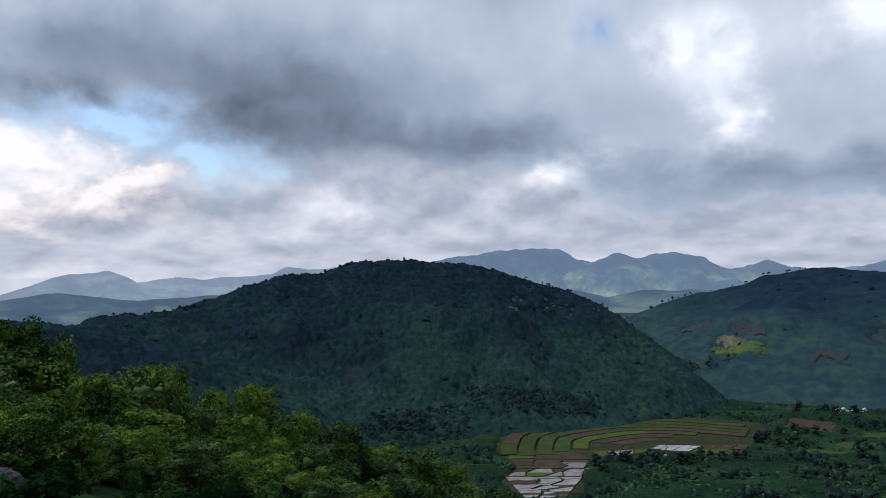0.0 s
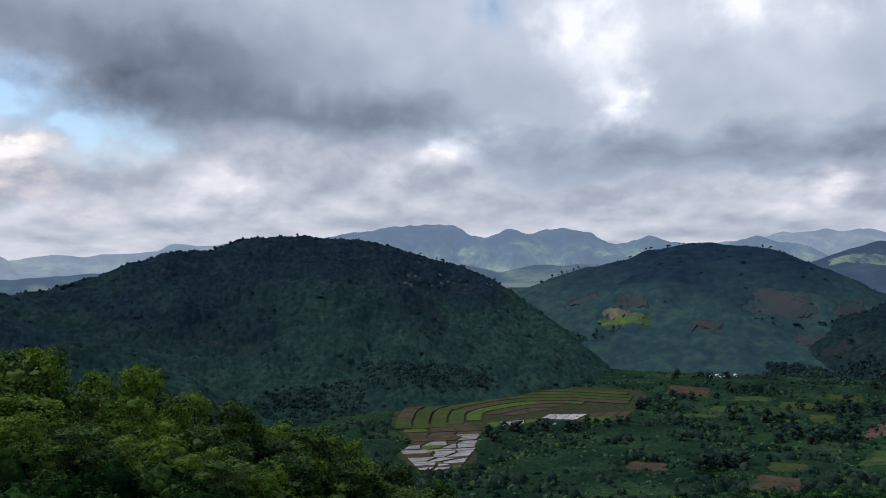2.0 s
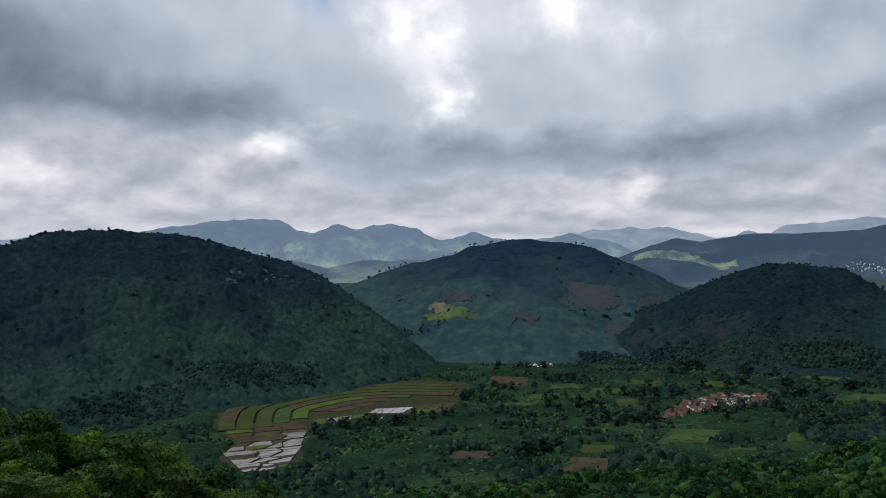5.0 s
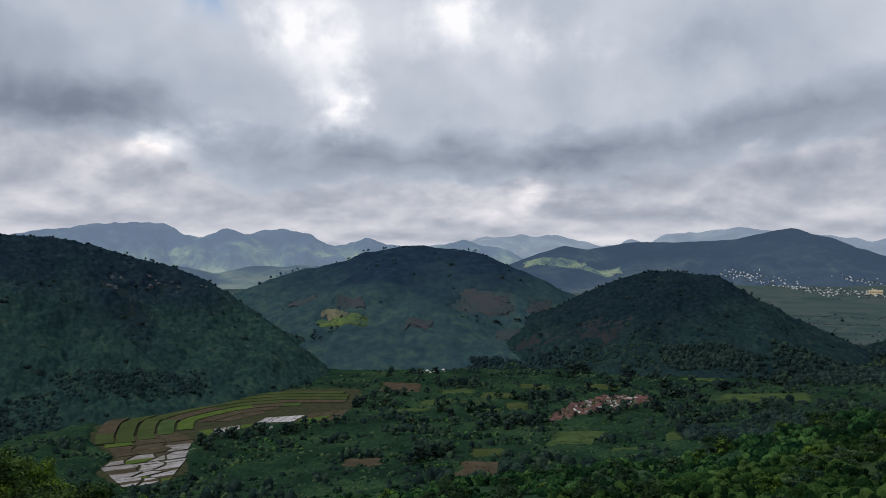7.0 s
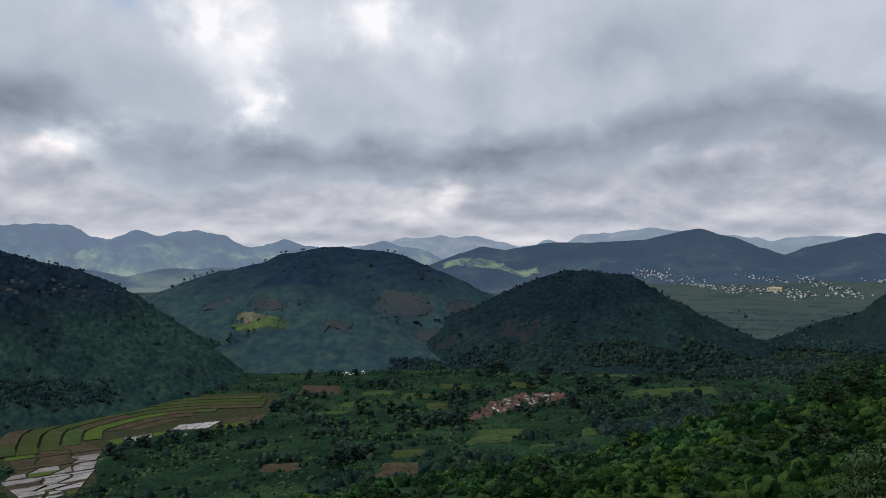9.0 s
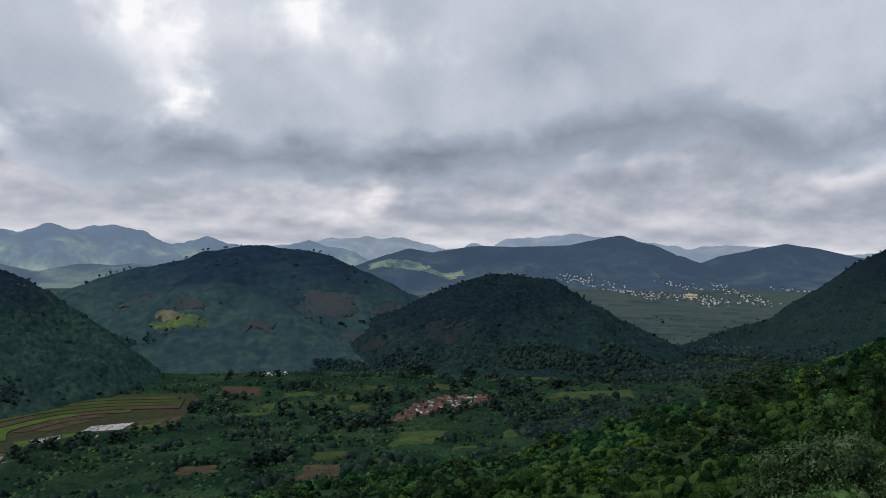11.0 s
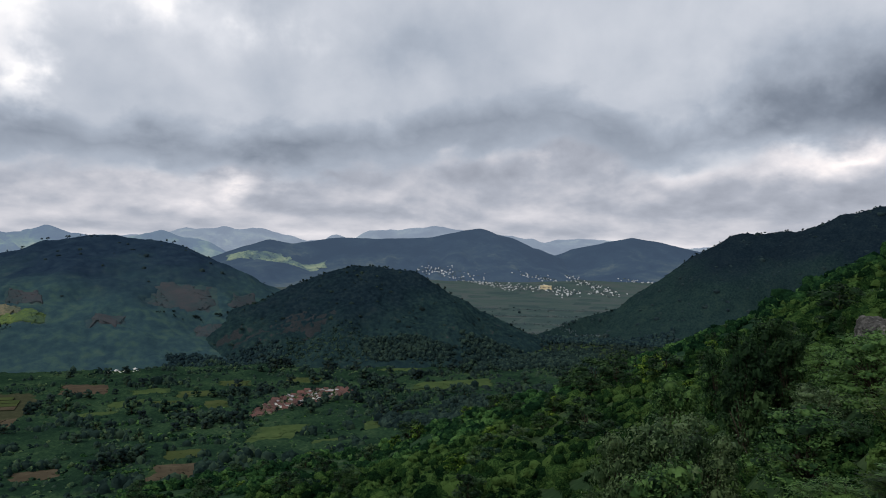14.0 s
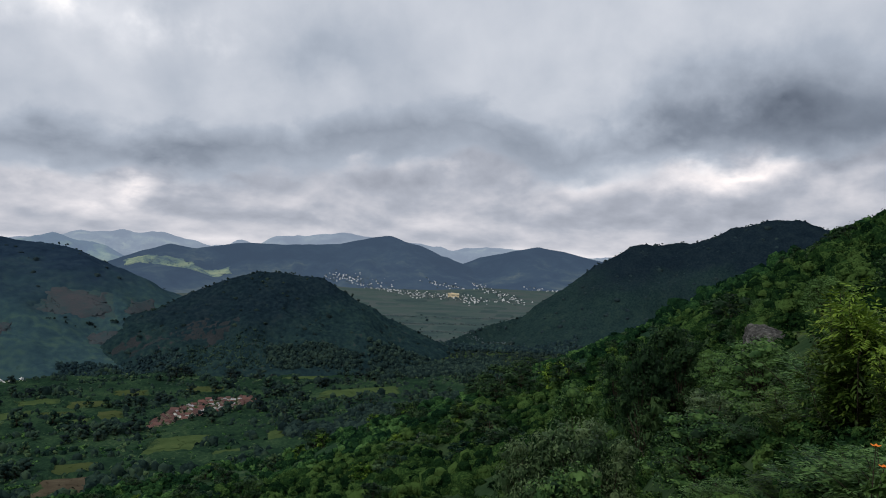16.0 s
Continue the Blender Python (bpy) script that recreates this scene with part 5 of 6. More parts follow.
def undergrowth():
    """Grass tussocks and low growth over the valley and the hillside."""
    A, R = np.meshgrid(np.arange(14, -97, -0.21), np.exp(np.arange(np.log(215), np.log(1180), 0.0085)))
    x, y = polar(A, R)
    x, y = x + WR.normal(size=x.shape) * R * 0.0007, y + WR.normal(size=x.shape) * R * 0.0007
    z = ground_z(x, y)
    clear = ~clear_of(x.ravel(), y.ravel()).reshape(x.shape)
    patch = 0.25 + 0.75 * smooth(-0.6, 0.3, fbm(x / 40 + 9, y / 40, 4))
    lumps = crowns(x, y, 7) * 2.6 + crowns(x + 31, y, 4.0) * 1.3 + WR.uniform(0, 0.9, x.shape)
    up = z + np.where(clear, -1.2, lumps * patch * (0.3 + 0.7 * smooth(330, 520, R)) - 0.15 - 0.8 * smooth(235, 215, R))
    for h in HILLS:
        up = np.where(h.z(x, y) > z + 2, z - 2, up)
    v = np.stack([x, y, up], -1).reshape(-1, 3)
    return tagged(link_mesh("undergrowth", v, grid_faces(*A.shape), M_UNDER), "mixed grass and low bushes over the valley floor", "undergrowth", kind="stuff")


undergrowth()


def ridge_trees(h, count, mat, label, rng, lift=-0.6):
    """Taller trees that stand out along a ridge."""
    i = rng.integers(0, len(h.p) - 1, count)
    u = rng.random(count)[:, None]
    p = h.p[i] * (1 - u) + h.p[i + 1] * u
    x, y = p[:, 0] + rng.normal(size=count) * 5, p[:, 1] + rng.normal(size=count) * 5
    z = land_z(x, y)
    rad = rng.uniform(1.2, 3.2, count)
    c = np.repeat(np.stack([x, y, z + rad * 1.1 + lift], 1), 3, 0) + rng.normal(size=(count * 3, 3)) * np.repeat(rad, 3)[:, None] * (0.5, 0.5, 0.4)
    radii = np.repeat(np.stack([rad * 0.7, rad * 0.7, rad * 0.75], 1), 3, 0)
    sprays = leaf_cloud(c, radii, 12, np.repeat(rad * 0.35, 3), rng, inner=0.8)
    return tagged(link_mesh("ridge_trees", *merge([clumps(c, radii * 0.85, rng, 0, 0.35), tri(sprays)]), mat), label, "trees", kind="stuff")


for h_, n_, mat_ in ((HILL_A, 150, M_LEAF_HILL), (HILL_B, 45, M_LEAF_FARHILL), (HILL_C, 90, M_LEAF_HILL), (HILL_D, 90, M_LEAF_HILL)):
    ridge_trees(h_, n_, mat_, "single taller trees along the ridge", WR)


def scrub(name, count, a0, a1, r0, r1, mat, label, leaves, size, grove, rng, thin=None, level=0, core=1.0, tall=1.0):
    x, y = scatter(count, a0, a1, r0, r1, rng)
    keep = clear_of(x, y)
    z = ground_z(x, y)
    for h in HILLS:
        keep &= z > h.z(x, y) - 0.5
    if thin is not None:
        keep &= fbm(x / 28 + 40, y / 28, 4) < thin
    x, y, z = x[keep], y[keep], z[keep]
    rad = (size[0] + (size[1] - size[0]) * rng.random(len(x)) ** 1.7) * (1 + 0.35 * fbm(x / 35, y / 35, 2))
    radii = np.stack([rad, rad, rad * tall * rng.uniform(0.65, 1.0, len(x))], 1)
    c = np.stack([x, y, z + radii[:, 2] * 0.55], 1)
    sprays = leaf_cloud(c, radii * 1.08, leaves, np.maximum(rad * grove, 0.2), rng, inner=0.85, scatter=0.45)
    return tagged(link_mesh(name, *merge([clumps(c, radii * core, rng, level, 0.28), tri(sprays)]), mat), label, "scrub", kind="stuff")


scrub("valley_scrub", 14000, -62, 12, 430, 1280, M_LEAF_MID, "low green bushes scattered over the valley floor", 5, (0.8, 3.2), 0.5, WR, 0.55)
scrub("valley_thicket", 15000, -62, 12, 430, 1330, M_LEAF_DARK, "dark thickets between the valley's fields", 7, (1.2, 4.0), 0.5, WR, -0.05, tall=1.6)
scrub("plain_scrub", 260, -66, -46, 1400, 2300, M_LEAF_FARHILL, "dark bushes and trees scattered over the plain", 4, (1.5, 3.6), 0.6, WR, -0.2)
scrub("hollow_scrub", 3200, -70, -50, 900, 1600, M_LEAF_HILL, "dark scrub in the hollow below the long ridge", 4, (1.8, 4.0), 0.5, WR, 1.2)
def bushes(count, a0, a1, r0, r1, mat, label, size, lobes, leaves, leaf, rng, thin=0.95, dome=0.88):
    """Rounded bushes: each a heap of smaller leafy domes, with small leaves all over them."""
    x, y = scatter(count, a0, a1, r0, r1, rng)
    keep = clear_of(x, y) & (fbm(x / 28 + 40, y / 28, 4) < thin)
    z = ground_z(x, y)
    for h in HILLS:
        keep &= z > h.z(x, y) - 0.5
    x, y, z = x[keep], y[keep], z[keep]
    n = len(x)
    rad = (size[0] + (size[1] - size[0]) * rng.random(n) ** 1.8) * (1 + 0.3 * fbm(x / 35, y / 35, 2))
    tall = rad * rng.uniform(0.75, 1.15, n)
    ang = rng.uniform(0, 2 * np.pi, (n, lobes))
    up = rng.uniform(0.05, 1.0, (n, lobes))
    out = np.sqrt(1 - up * up) * 0.72
    c = np.stack([x[:, None] + np.cos(ang) * out * rad[:, None], y[:, None] + np.sin(ang) * out * rad[:, None], z[:, None] + (0.2 + 0.75 * up) * tall[:, None]], -1).reshape(-1, 3)
    k = (rad[:, None] * rng.uniform(0.3, 0.52, (n, lobes))).reshape(-1)
    radii = np.stack([k, k, k * 0.82], 1)
    heart = clumps(np.stack([x, y, z + tall * 0.3], 1), np.stack([rad * 0.8, rad * 0.8, tall * 0.72], 1), rng, 0, 0.25)
    sprays = leaf_cloud(c, radii * 1.06, leaves, leaf, rng, inner=0.9, scatter=0.4, droop=0.5)
    return tagged(link_mesh("hillside_bushes", *merge([heart, clumps(c, radii * dome, rng, 0, 0.32), tri(sprays)]), mat, None, True), label, "bushes", kind="stuff")


bushes(2900, -92, -28, 225, 480, M_LEAF_BUSH, "dense fresh green bushes over the hillside", (1.0, 4.4), 6, 3, 0.7, WR)
bushes(1600, -92, -36, 105, 235, M_LEAF_BRUSH, "dense fresh green bushes over the hillside", (0.9, 3.4), 7, 14, 0.27, WR, 0.95, 0.74)
bushes(3900, -62, -4, 475, 880, M_LEAF_BUSH, "green bushes over the valley floor", (0.9, 3.0), 3, 2, 0.8, WR, 0.6)
bushes(1300, -30, 6, 270, 480, M_LEAF_BUSH, "dense fresh green bushes over the hillside", (1.0, 4.2), 6, 3, 0.7, WR)
bushes(450, 4, 40, 120, 450, M_LEAF_BUSH, "dense green bushes over the hillside", (1.2, 3.4), 6, 4, 0.6, WR)
bushes(480, -92, -48, 26, 112, M_LEAF_BRUSH, "dense green bushes over the hillside", (0.7, 2.1), 7, 38, 0.18, WR, 0.85, 0.62)
bushes(380, -94, -68, 3.5, 27, M_LEAF_BRUSH, "low green bushes beside the lookout", (0.3, 0.7), 5, 26, 0.11, WR, 0.95, 0.6)
bushes(300, -6, 38, 14, 62, M_LEAF_BRUSH, "low green bushes under the near trees", (0.6, 1.5), 6, 30, 0.16, WR, 0.95, 0.62)



def belt(quad, count, label, mat=None, size=(1.5, 3.0), leaves=9):
    """A closed row of tall trees."""
    count = int(count * 2.6)
    (ax, ay), (bx, by), (cx, cy), (dx, dy) = quad
    u, v = WR.random(count), WR.random(count)
    x = (ax * (1 - u) + bx * u) * (1 - v) + (dx * (1 - u) + cx * u) * v + WR.normal(size=count) * 4
    y = (ay * (1 - u) + by * u) * (1 - v) + (dy * (1 - u) + cy * u) * v + WR.normal(size=count) * 4
    z = land_z(x, y)
    rad = size[0] * 0.7 + (size[1] * 1.15 - size[0] * 0.7) * WR.random(count) ** 1.4
    radii = np.stack([rad, rad, rad * WR.uniform(0.75, 1.15, count)], 1)
    c = np.stack([x, y, z + radii[:, 2] * 0.8], 1)
    sprays = leaf_cloud(c, radii * 1.05, leaves, rad * 0.4, WR, inner=0.85, scatter=0.45)
    return tagged(link_mesh("tree_belt", *merge([clumps(c, radii * 0.97, WR, 0, 0.3), tri(sprays)]), mat or M_LEAF_GROVE, None, True), label, "trees", kind="stuff")


def town_trees():
    """Trees between the houses of the town, haze put into their pale colour."""
    p = np.array(town_spots(random.Random(8), 3))
    p = p + WR.normal(size=p.shape) * 9
    rad = WR.uniform(1.5, 4.0, len(p))
    c = np.stack([p[:, 0], p[:, 1], foothill_z(p[:, 0], p[:, 1]) + rad * 0.6], 1)
    radii = np.stack([rad * 1.5, rad * 1.5, rad * 0.7], 1)
    tagged(link_mesh("town_trees", *clumps(c, radii, WR, 0, 0.35), M_TOWNTREE), "trees between the houses of the distant town, haze in their colour", "trees", kind="stuff")


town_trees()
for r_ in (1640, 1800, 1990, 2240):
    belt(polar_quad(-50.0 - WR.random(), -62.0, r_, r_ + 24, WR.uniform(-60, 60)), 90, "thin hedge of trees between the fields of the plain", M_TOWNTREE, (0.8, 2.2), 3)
belt(polar_quad(-30.5, -38.0, 1140, 1185, 10), 330, "dark belt of trees along the foot of the rounded hill")
belt(polar_quad(-38.5, -43.8, 1135, 1195, 5), 520, "light green scrub on the foot of the rounded hill", M_LEAF_DARK, (0.8, 1.6), 5)
belt(polar_quad(-44.2, -50.5, 1146, 1178, 5), 330, "dark wood at the foot of the rounded hill", M_LEAF_DARKWOOD, (2.0, 4.0))
belt(polar_quad(-51.5, -61.0, 1080, 1230, 120), 700, "dark wood in the hollow below the long ridge", M_LEAF_DARKWOOD, (2.0, 4.6))
belt(polar_quad(-56.0, -66.5, 1470, 1545), 560, "dark belt of trees at the edge of the plain", None, (2.6, 5.0), 8)
belt(polar_quad(-46.0, -53.0, 700, 745, -40), 190, "dark row of trees across the slope", M_LEAF_DARKWOOD, (2.2, 5.0))
belt(polar_quad(-50.0, -58.5, 800, 880, 40), 160, "dark trees scattered in the hollow", M_LEAF_DARKWOOD, (1.8, 4.6))
belt(polar_quad(-2.0, -11.0, 890, 940, 50), 420, "grey-green grove at the foot of the wooded hill", M_LEAF_FOOT, (1.3, 2.8), 12)
belt(polar_quad(6.0, -2.0, 780, 855, 60), 420, "grey-green grove at the foot of the wooded hill", M_LEAF_FOOT, (1.2, 2.6), 12)


# ------------------------------------------------------------------ single trees
def make_tree(name, height, spread, lobes, leaves, leaf, mat, label, category, group, seed, bole=0.3, aspect=1.0, core=0.9, inner=0.85):
    """A tree on a tapered, forking trunk; its crown is made of leaves in uneven clumps."""
    rng = np.random.default_rng(seed)
    tree = tagged(new(name), label, category, group)
    lean = rng.normal(size=2) * 0.05 * height
    pts = [(0, 0, -0.6), (lean[0] * 0.3, lean[1] * 0.3, height * bole * 0.6), (lean[0], lean[1], height * bole + 0.2), (lean[0] * 1.3, lean[1] * 1.3, height * 0.7)]
    w = height * 0.022
    limbs = [tube(pts, (w * 1.6, w * 1.1, w * 0.9, w * 0.3), 7)]
    centres, radii = [], []
    for i in range(lobes):
        ang = i * 2.4 + rng.uniform(-0.5, 0.5)
        up = bole + (1 - bole) * (i + 0.7) / lobes
        out = spread * 0.62 * math.sqrt(max(0.05, 1 - ((up - bole - 0.25) / (1 - bole) * 1.15) ** 2)) * rng.uniform(0.55, 1.05)
        c = np.array([lean[0] * 1.2 + math.cos(ang) * out, lean[1] * 1.2 + math.sin(ang) * out, height * (up - 0.06)])
        rad = spread * rng.uniform(0.24, 0.42) * (1.2 if lobes < 11 else 1.0 if lobes < 26 else 0.82)
        centres.append(c), radii.append((rad, rad, rad * rng.uniform(0.62, 0.85)))
        start = np.array(pts[2]) * (1 - 0.25 * rng.random()) + np.array((0, 0, 0.1 * height * rng.random()))
        limbs.append(tube([start, (start + c) / 2 + (0, 0, 0.04 * height), c], (w * 0.5, w * 0.34, w * 0.1), 4))
    link_mesh("trunk", *merge(limbs), M_BARK, tree, True)
    shell = leaf_cloud(np.array(centres), np.array(radii), leaves // lobes, leaf, rng, aspect, inner=inner, scatter=0.5)
    if leaves > 3000:  # filler added deep in the crown, to block light
        core = merge([clumps(np.array(centres), np.array(radii) * 0.45, rng, 0, 0.3), tri(leaf_cloud(np.array(centres), np.array(radii) * 0.72, 14, leaf * 2.0, rng, 1.2, inner=0.6, scatter=0.8))])
    else:
        core = clumps(np.array(centres), np.array(radii) * core, rng, 0, 0.3)
    link_mesh("crown", *merge([core, tri(shell)]), mat, tree)
    return tree


def plant(tree, x, y, height, made, rng, wide=1.0):
    """The tree, or a copy once it stands, at a place on the land, as tall as given."""
    k = height / made
    z = float(ground_z(np.array(x), np.array(y)))
    m = pose(x, y, z, 0, 0, rng.uniform(0, 360)) @ Matrix.Diagonal((k * wide, k * wide, k, 1))
    if tree.get("set"):
        return copy_thing(tree, m)
    tree["set"] = 1
    tree.matrix_basis = m
    return tree


rng_t = random.Random(41)
group = "trees of the valley"
VALLEY = [make_tree("tree", 8, 4.0, 9, 60, 0.55, M_LEAF_DARK, "round dark green tree on the valley floor", "tree", group, 1, 0.22),
          make_tree("tree", 8, 3.2, 10, 60, 0.55, M_LEAF_DARK, "tall dark green tree on the valley floor", "tree", group, 2, 0.25),
          make_tree("tree", 8, 4.4, 9, 60, 0.55, M_LEAF_HILL, "broad dark green tree on the valley floor", "tree", group, 3, 0.2),
          make_tree("tree", 8, 4.0, 9, 60, 0.55, M_LEAF_MID, "fresh green tree on the valley floor", "tree", group, 4, 0.22)]


def grove(x, y, sx, sy, count, low, high, kinds=(0, 0, 1, 2)):
    for _ in range(round(count * 0.72)):
        px, py = x + rng_t.gauss(0, sx), y + rng_t.gauss(0, sy)
        if all(not inside(px, py, c) for c in CLEAR):
            plant(VALLEY[rng_t.choice(kinds)], px, py, rng_t.uniform(low, high), 8, rng_t, rng_t.uniform(0.9, 1.2))


grove(140, 705, 7, 14, 8, 7, 11, (0, 1, 1, 2))
grove(172, 738, 12, 7, 7, 6, 10, (0, 1, 1, 2))
grove(214, 722, 14, 8, 8, 7, 11)
grove(262, 735, 8, 6, 5, 7, 10)
grove(318, 805, 8, 10, 5, 8, 12, (1, 1, 2))
grove(421, 626, 18, 12, 12, 8, 13)
grove(400, 648, 14, 8, 5, 7, 11)
grove(279, 558, 16, 8, 8, 7, 11, (1, 1, 2))
grove(310, 560, 12, 8, 5, 6, 9, (1, 1, 2))
grove(577, 553, 14, 10, 6, 8, 12)
grove(530, 640, 12, 8, 7, 7, 11, (0, 0, 2))
grove(560, 648, 10, 6, 5, 7, 10, (0, 0, 2))
grove(775, 686, 26, 14, 10, 8, 12)
grove(690, 690, 16, 10, 7, 8, 12)
grove(633, 765, 30, 12, 10, 8, 13, (0, 1, 2, 3))
grove(520, 760, 40, 22, 14, 8, 13, (0, 1, 2, 2))
grove(430, 800, 50, 40, 17, 7, 12, (0, 1, 2, 2, 3))
grove(684, 889, 60, 20, 15, 8, 13, (0, 2, 2))
grove(470, 880, 40, 30, 10, 7, 11)
grove(480, 980, 30, 20, 7, 8, 12)
grove(860, 720, 50, 30, 14, 8, 13)
grove(900, 560, 40, 40, 13, 7, 12)
grove(700, 520, 40, 40, 10, 6, 10)
grove(600, 600, 70, 55, 26, 7, 12, (0, 1, 2, 2))
grove(470, 700, 60, 45, 22, 7, 11, (0, 1, 2, 3))
grove(760, 800, 60, 35, 16, 8, 13, (0, 2, 2))
grove(350, 650, 45, 35, 14, 6, 10, (0, 1, 2, 3))
grove(300, 880, 60, 40, 12, 7, 12, (0, 1, 2))
grove(192, 985, 6, 6, 3, 10, 13, (1,))
grove(150, 975, 22, 10, 9, 8, 12, (0, 2))
grove(90, 930, 22, 10, 9, 8, 12, (0, 2))


for x_, y_ in settle(VILLAGE, 10, 9, random.Random(77)):
    plant(VALLEY[rng_t.choice((0, 1, 2, 2))], x_, y_, rng_t.uniform(3, 5.5), 8, rng_t, 0.9)


def sight(az, r, el):
    """Height over the ground of a point seen at that angle."""
    x, y = polar(az, r)
    return float(x), float(y), EYE + r * math.tan(radians(el)) - float(ground_z(np.array(x), np.array(y)))


group = "trees of the near slope"
NEAR = [make_tree("tree", 8, 3.9, 36, 4600, 0.26, M_LEAF_NEAR, "leafy fresh green tree on the near slope", "tree", group, 11, 0.08, core=0.6, inner=0.8, aspect=0.85),
        make_tree("tree", 8, 3.6, 36, 4600, 0.26, M_LEAF_NEAR, "leafy green tree on the near slope", "tree", group, 12, 0.1, core=0.6, inner=0.8, aspect=0.85),
        make_tree("tree", 8, 4.2, 36, 4600, 0.26, M_LEAF_DEEP, "broad deep green tree on the near slope", "tree", group, 13, 0.06, core=0.6, inner=0.8, aspect=0.85),
        make_tree("tree", 8, 4.0, 36, 4600, 0.26, M_LEAF_FRESH, "tree with bright yellow-green fresh leaves", "tree", group, 14, 0.1, core=0.6, inner=0.8, aspect=0.85)]
# the tops of the trees below the lookout, by direction
TOPS = np.array([(36, -3.0), (29.6, -3.9), (27.5, -4.3), (26, -5.4), (24.3, -6.0), (22.9, -7.6), (21.3, -6.8), (19.4, -8.0), (17.9, -9.8), (15.3, -9.0), (13.3, -8.4), (12.2, -9.6),
                 (7.6, -11.0), (6.0, -12.3), (3.5, -12.8), (1.0, -13.5), (-1.5, -15.0), (-5.0, -16.3), (-9.0, -17.5)])[::-1]
for row, (deep, first, last, step_) in enumerate(((-1.9, 35, -9, 1.7), (0.0, 34, -8, 1.8), (2.4, 34, -6, 2.1), (4.6, 33, -2, 2.5), (7.2, 32, 3, 3.2))):
    az = first
    while az > last:
        a = az + rng_t.uniform(-0.5, 0.5)
        r = (47 + (30 - a) * 1.25) * (1.0, 0.88, 0.76, 0.66, 0.56)[row] * rng_t.uniform(0.94, 1.06)
        x, y, h = sight(a, r, float(np.interp(a, TOPS[:, 0], TOPS[:, 1])) - deep - rng_t.uniform(0, 0.7))
        h = min(max(h, 2.6), 9.5) / 1.06
        plant(NEAR[rng_t.choice((0, 0, 1, 1, 2, 2, 2, 3))], x, y, h, 8, rng_t, min(1.5, max(0.62, rng_t.uniform(3.1, 4.3) / (3.9 * h / 8))))
        az -= step_
SIDE_TREES = [  # slope trees and a paler, finer-leaved kind
              make_tree("tree", 8, 3.9, 34, 5400, 0.25, M_LEAF_SLOPE, "leafy mid green tree on the bushy hillside", "tree", group, 31, 0.1, core=0.5, inner=0.78, aspect=0.75),
              make_tree("tree", 8, 3.7, 34, 5400, 0.25, M_LEAF_SLOPE, "spreading mid green tree on the bushy hillside", "tree", group, 32, 0.12, core=0.5, inner=0.78, aspect=0.75),
              make_tree("tree", 8, 4.2, 34, 5400, 0.25, M_LEAF_SLOPE, "broad fresh green tree on the bushy hillside", "tree", group, 33, 0.08, core=0.5, inner=0.78, aspect=0.75), make_tree("tree", 8, 4.0, 34, 7000, 0.22, M_LEAF_PALE, "grey-green fine-leaved tree on the bushy hillside", "tree", group, 35, 0.15, core=0.4, inner=0.7, aspect=0.6),
              make_tree("tree", 8, 3.7, 34, 5400, 0.25, M_LEAF_SHADE, "dense dark green tree on the bushy hillside", "tree", group, 34, 0.06, core=0.5, inner=0.78, aspect=0.8)]
for az, r, el, kind in ((-72.5, 62, -4.4, 4), (-71.4, 58, -6.6, 4), (-73.6, 60, -6.4, 4), (-66.6, 37, -11.3, 3), (-63.6, 38, -13.0, 3), (-69.6, 34, -12.2, 3), (-66.4, 70, -9.0, 2),
                        (-75.8, 34, -8.8, 3), (-76.4, 55, -6.8, 2), (-77.6, 40, -8.6, 1), (-80.8, 62, -3.6, 1), (-82.6, 56, -1.8, 2), (-79.3, 84, -3.0, 0), (-84.5, 48, -0.6, 1), (-77.4, 80, -4.2, 4), (-87, 44, 0.8, 2),
                        (-74.6, 98, -5.6, 2), (-69.4, 104, -7.2, 2), (-71.6, 27, -14.0, 1), (-75.6, 24, -13.0, 2), (-79.2, 30, -9.4, 2), (-66, 30, -16.2, 2)):
    x, y, h = sight(az, r, el)
    plant(SIDE_TREES[kind], x, y, max(h, 2.2), 8, rng_t, min(1.9, max(0.8, 6.0 / max(h, 2.2))))

# larger bushes and small trees further down the slope
group = "bushes of the slope"
SLOPE = [make_tree("bush", 5, 3.0, 11, 620, 0.42, M_LEAF_MID, "rounded green bush on the slope", "bush", group, 21, 0.08, core=0.6, inner=0.6), make_tree("bush", 5, 2.8, 11, 620, 0.42, M_LEAF_SHADE, "rounded dark green bush on the slope", "bush", group, 22, 0.08, core=0.6, inner=0.6),
         make_tree("bush", 5, 2.6, 10, 600, 0.4, M_LEAF_NEAR, "fresh yellow-green bush on the slope", "bush", group, 23, 0.08, core=0.6, inner=0.6)]
for _ in range(230):
    az, r = rng_t.uniform(-84, -18), math.sqrt(rng_t.uniform(105 ** 2, 420 ** 2))
    x, y = polar(az, r)
    if all(not inside(x, y, c) for c in CLEAR):
        tall = rng_t.uniform(2.6, 5.0) if az < -66 else rng_t.uniform(3.2, 7.0)
        plant(SLOPE[rng_t.choice((0, 0, 0, 1, 1, 2))], float(x), float(y), tall, 5, rng_t, rng_t.uniform(1.0, 1.4))
for az, r, tall in ((-60.0, 246, 8.5), (-61.4, 238, 9.5), (-62.7, 250, 8.0), (-66.3, 190, 6.5), (-54.0, 320, 8.0), (-47.5, 330, 9.0)):  # darker, taller ones
    x, y = polar(az, r)
    plant(SLOPE[1], float(x), float(y), tall, 5, rng_t, 1.3)


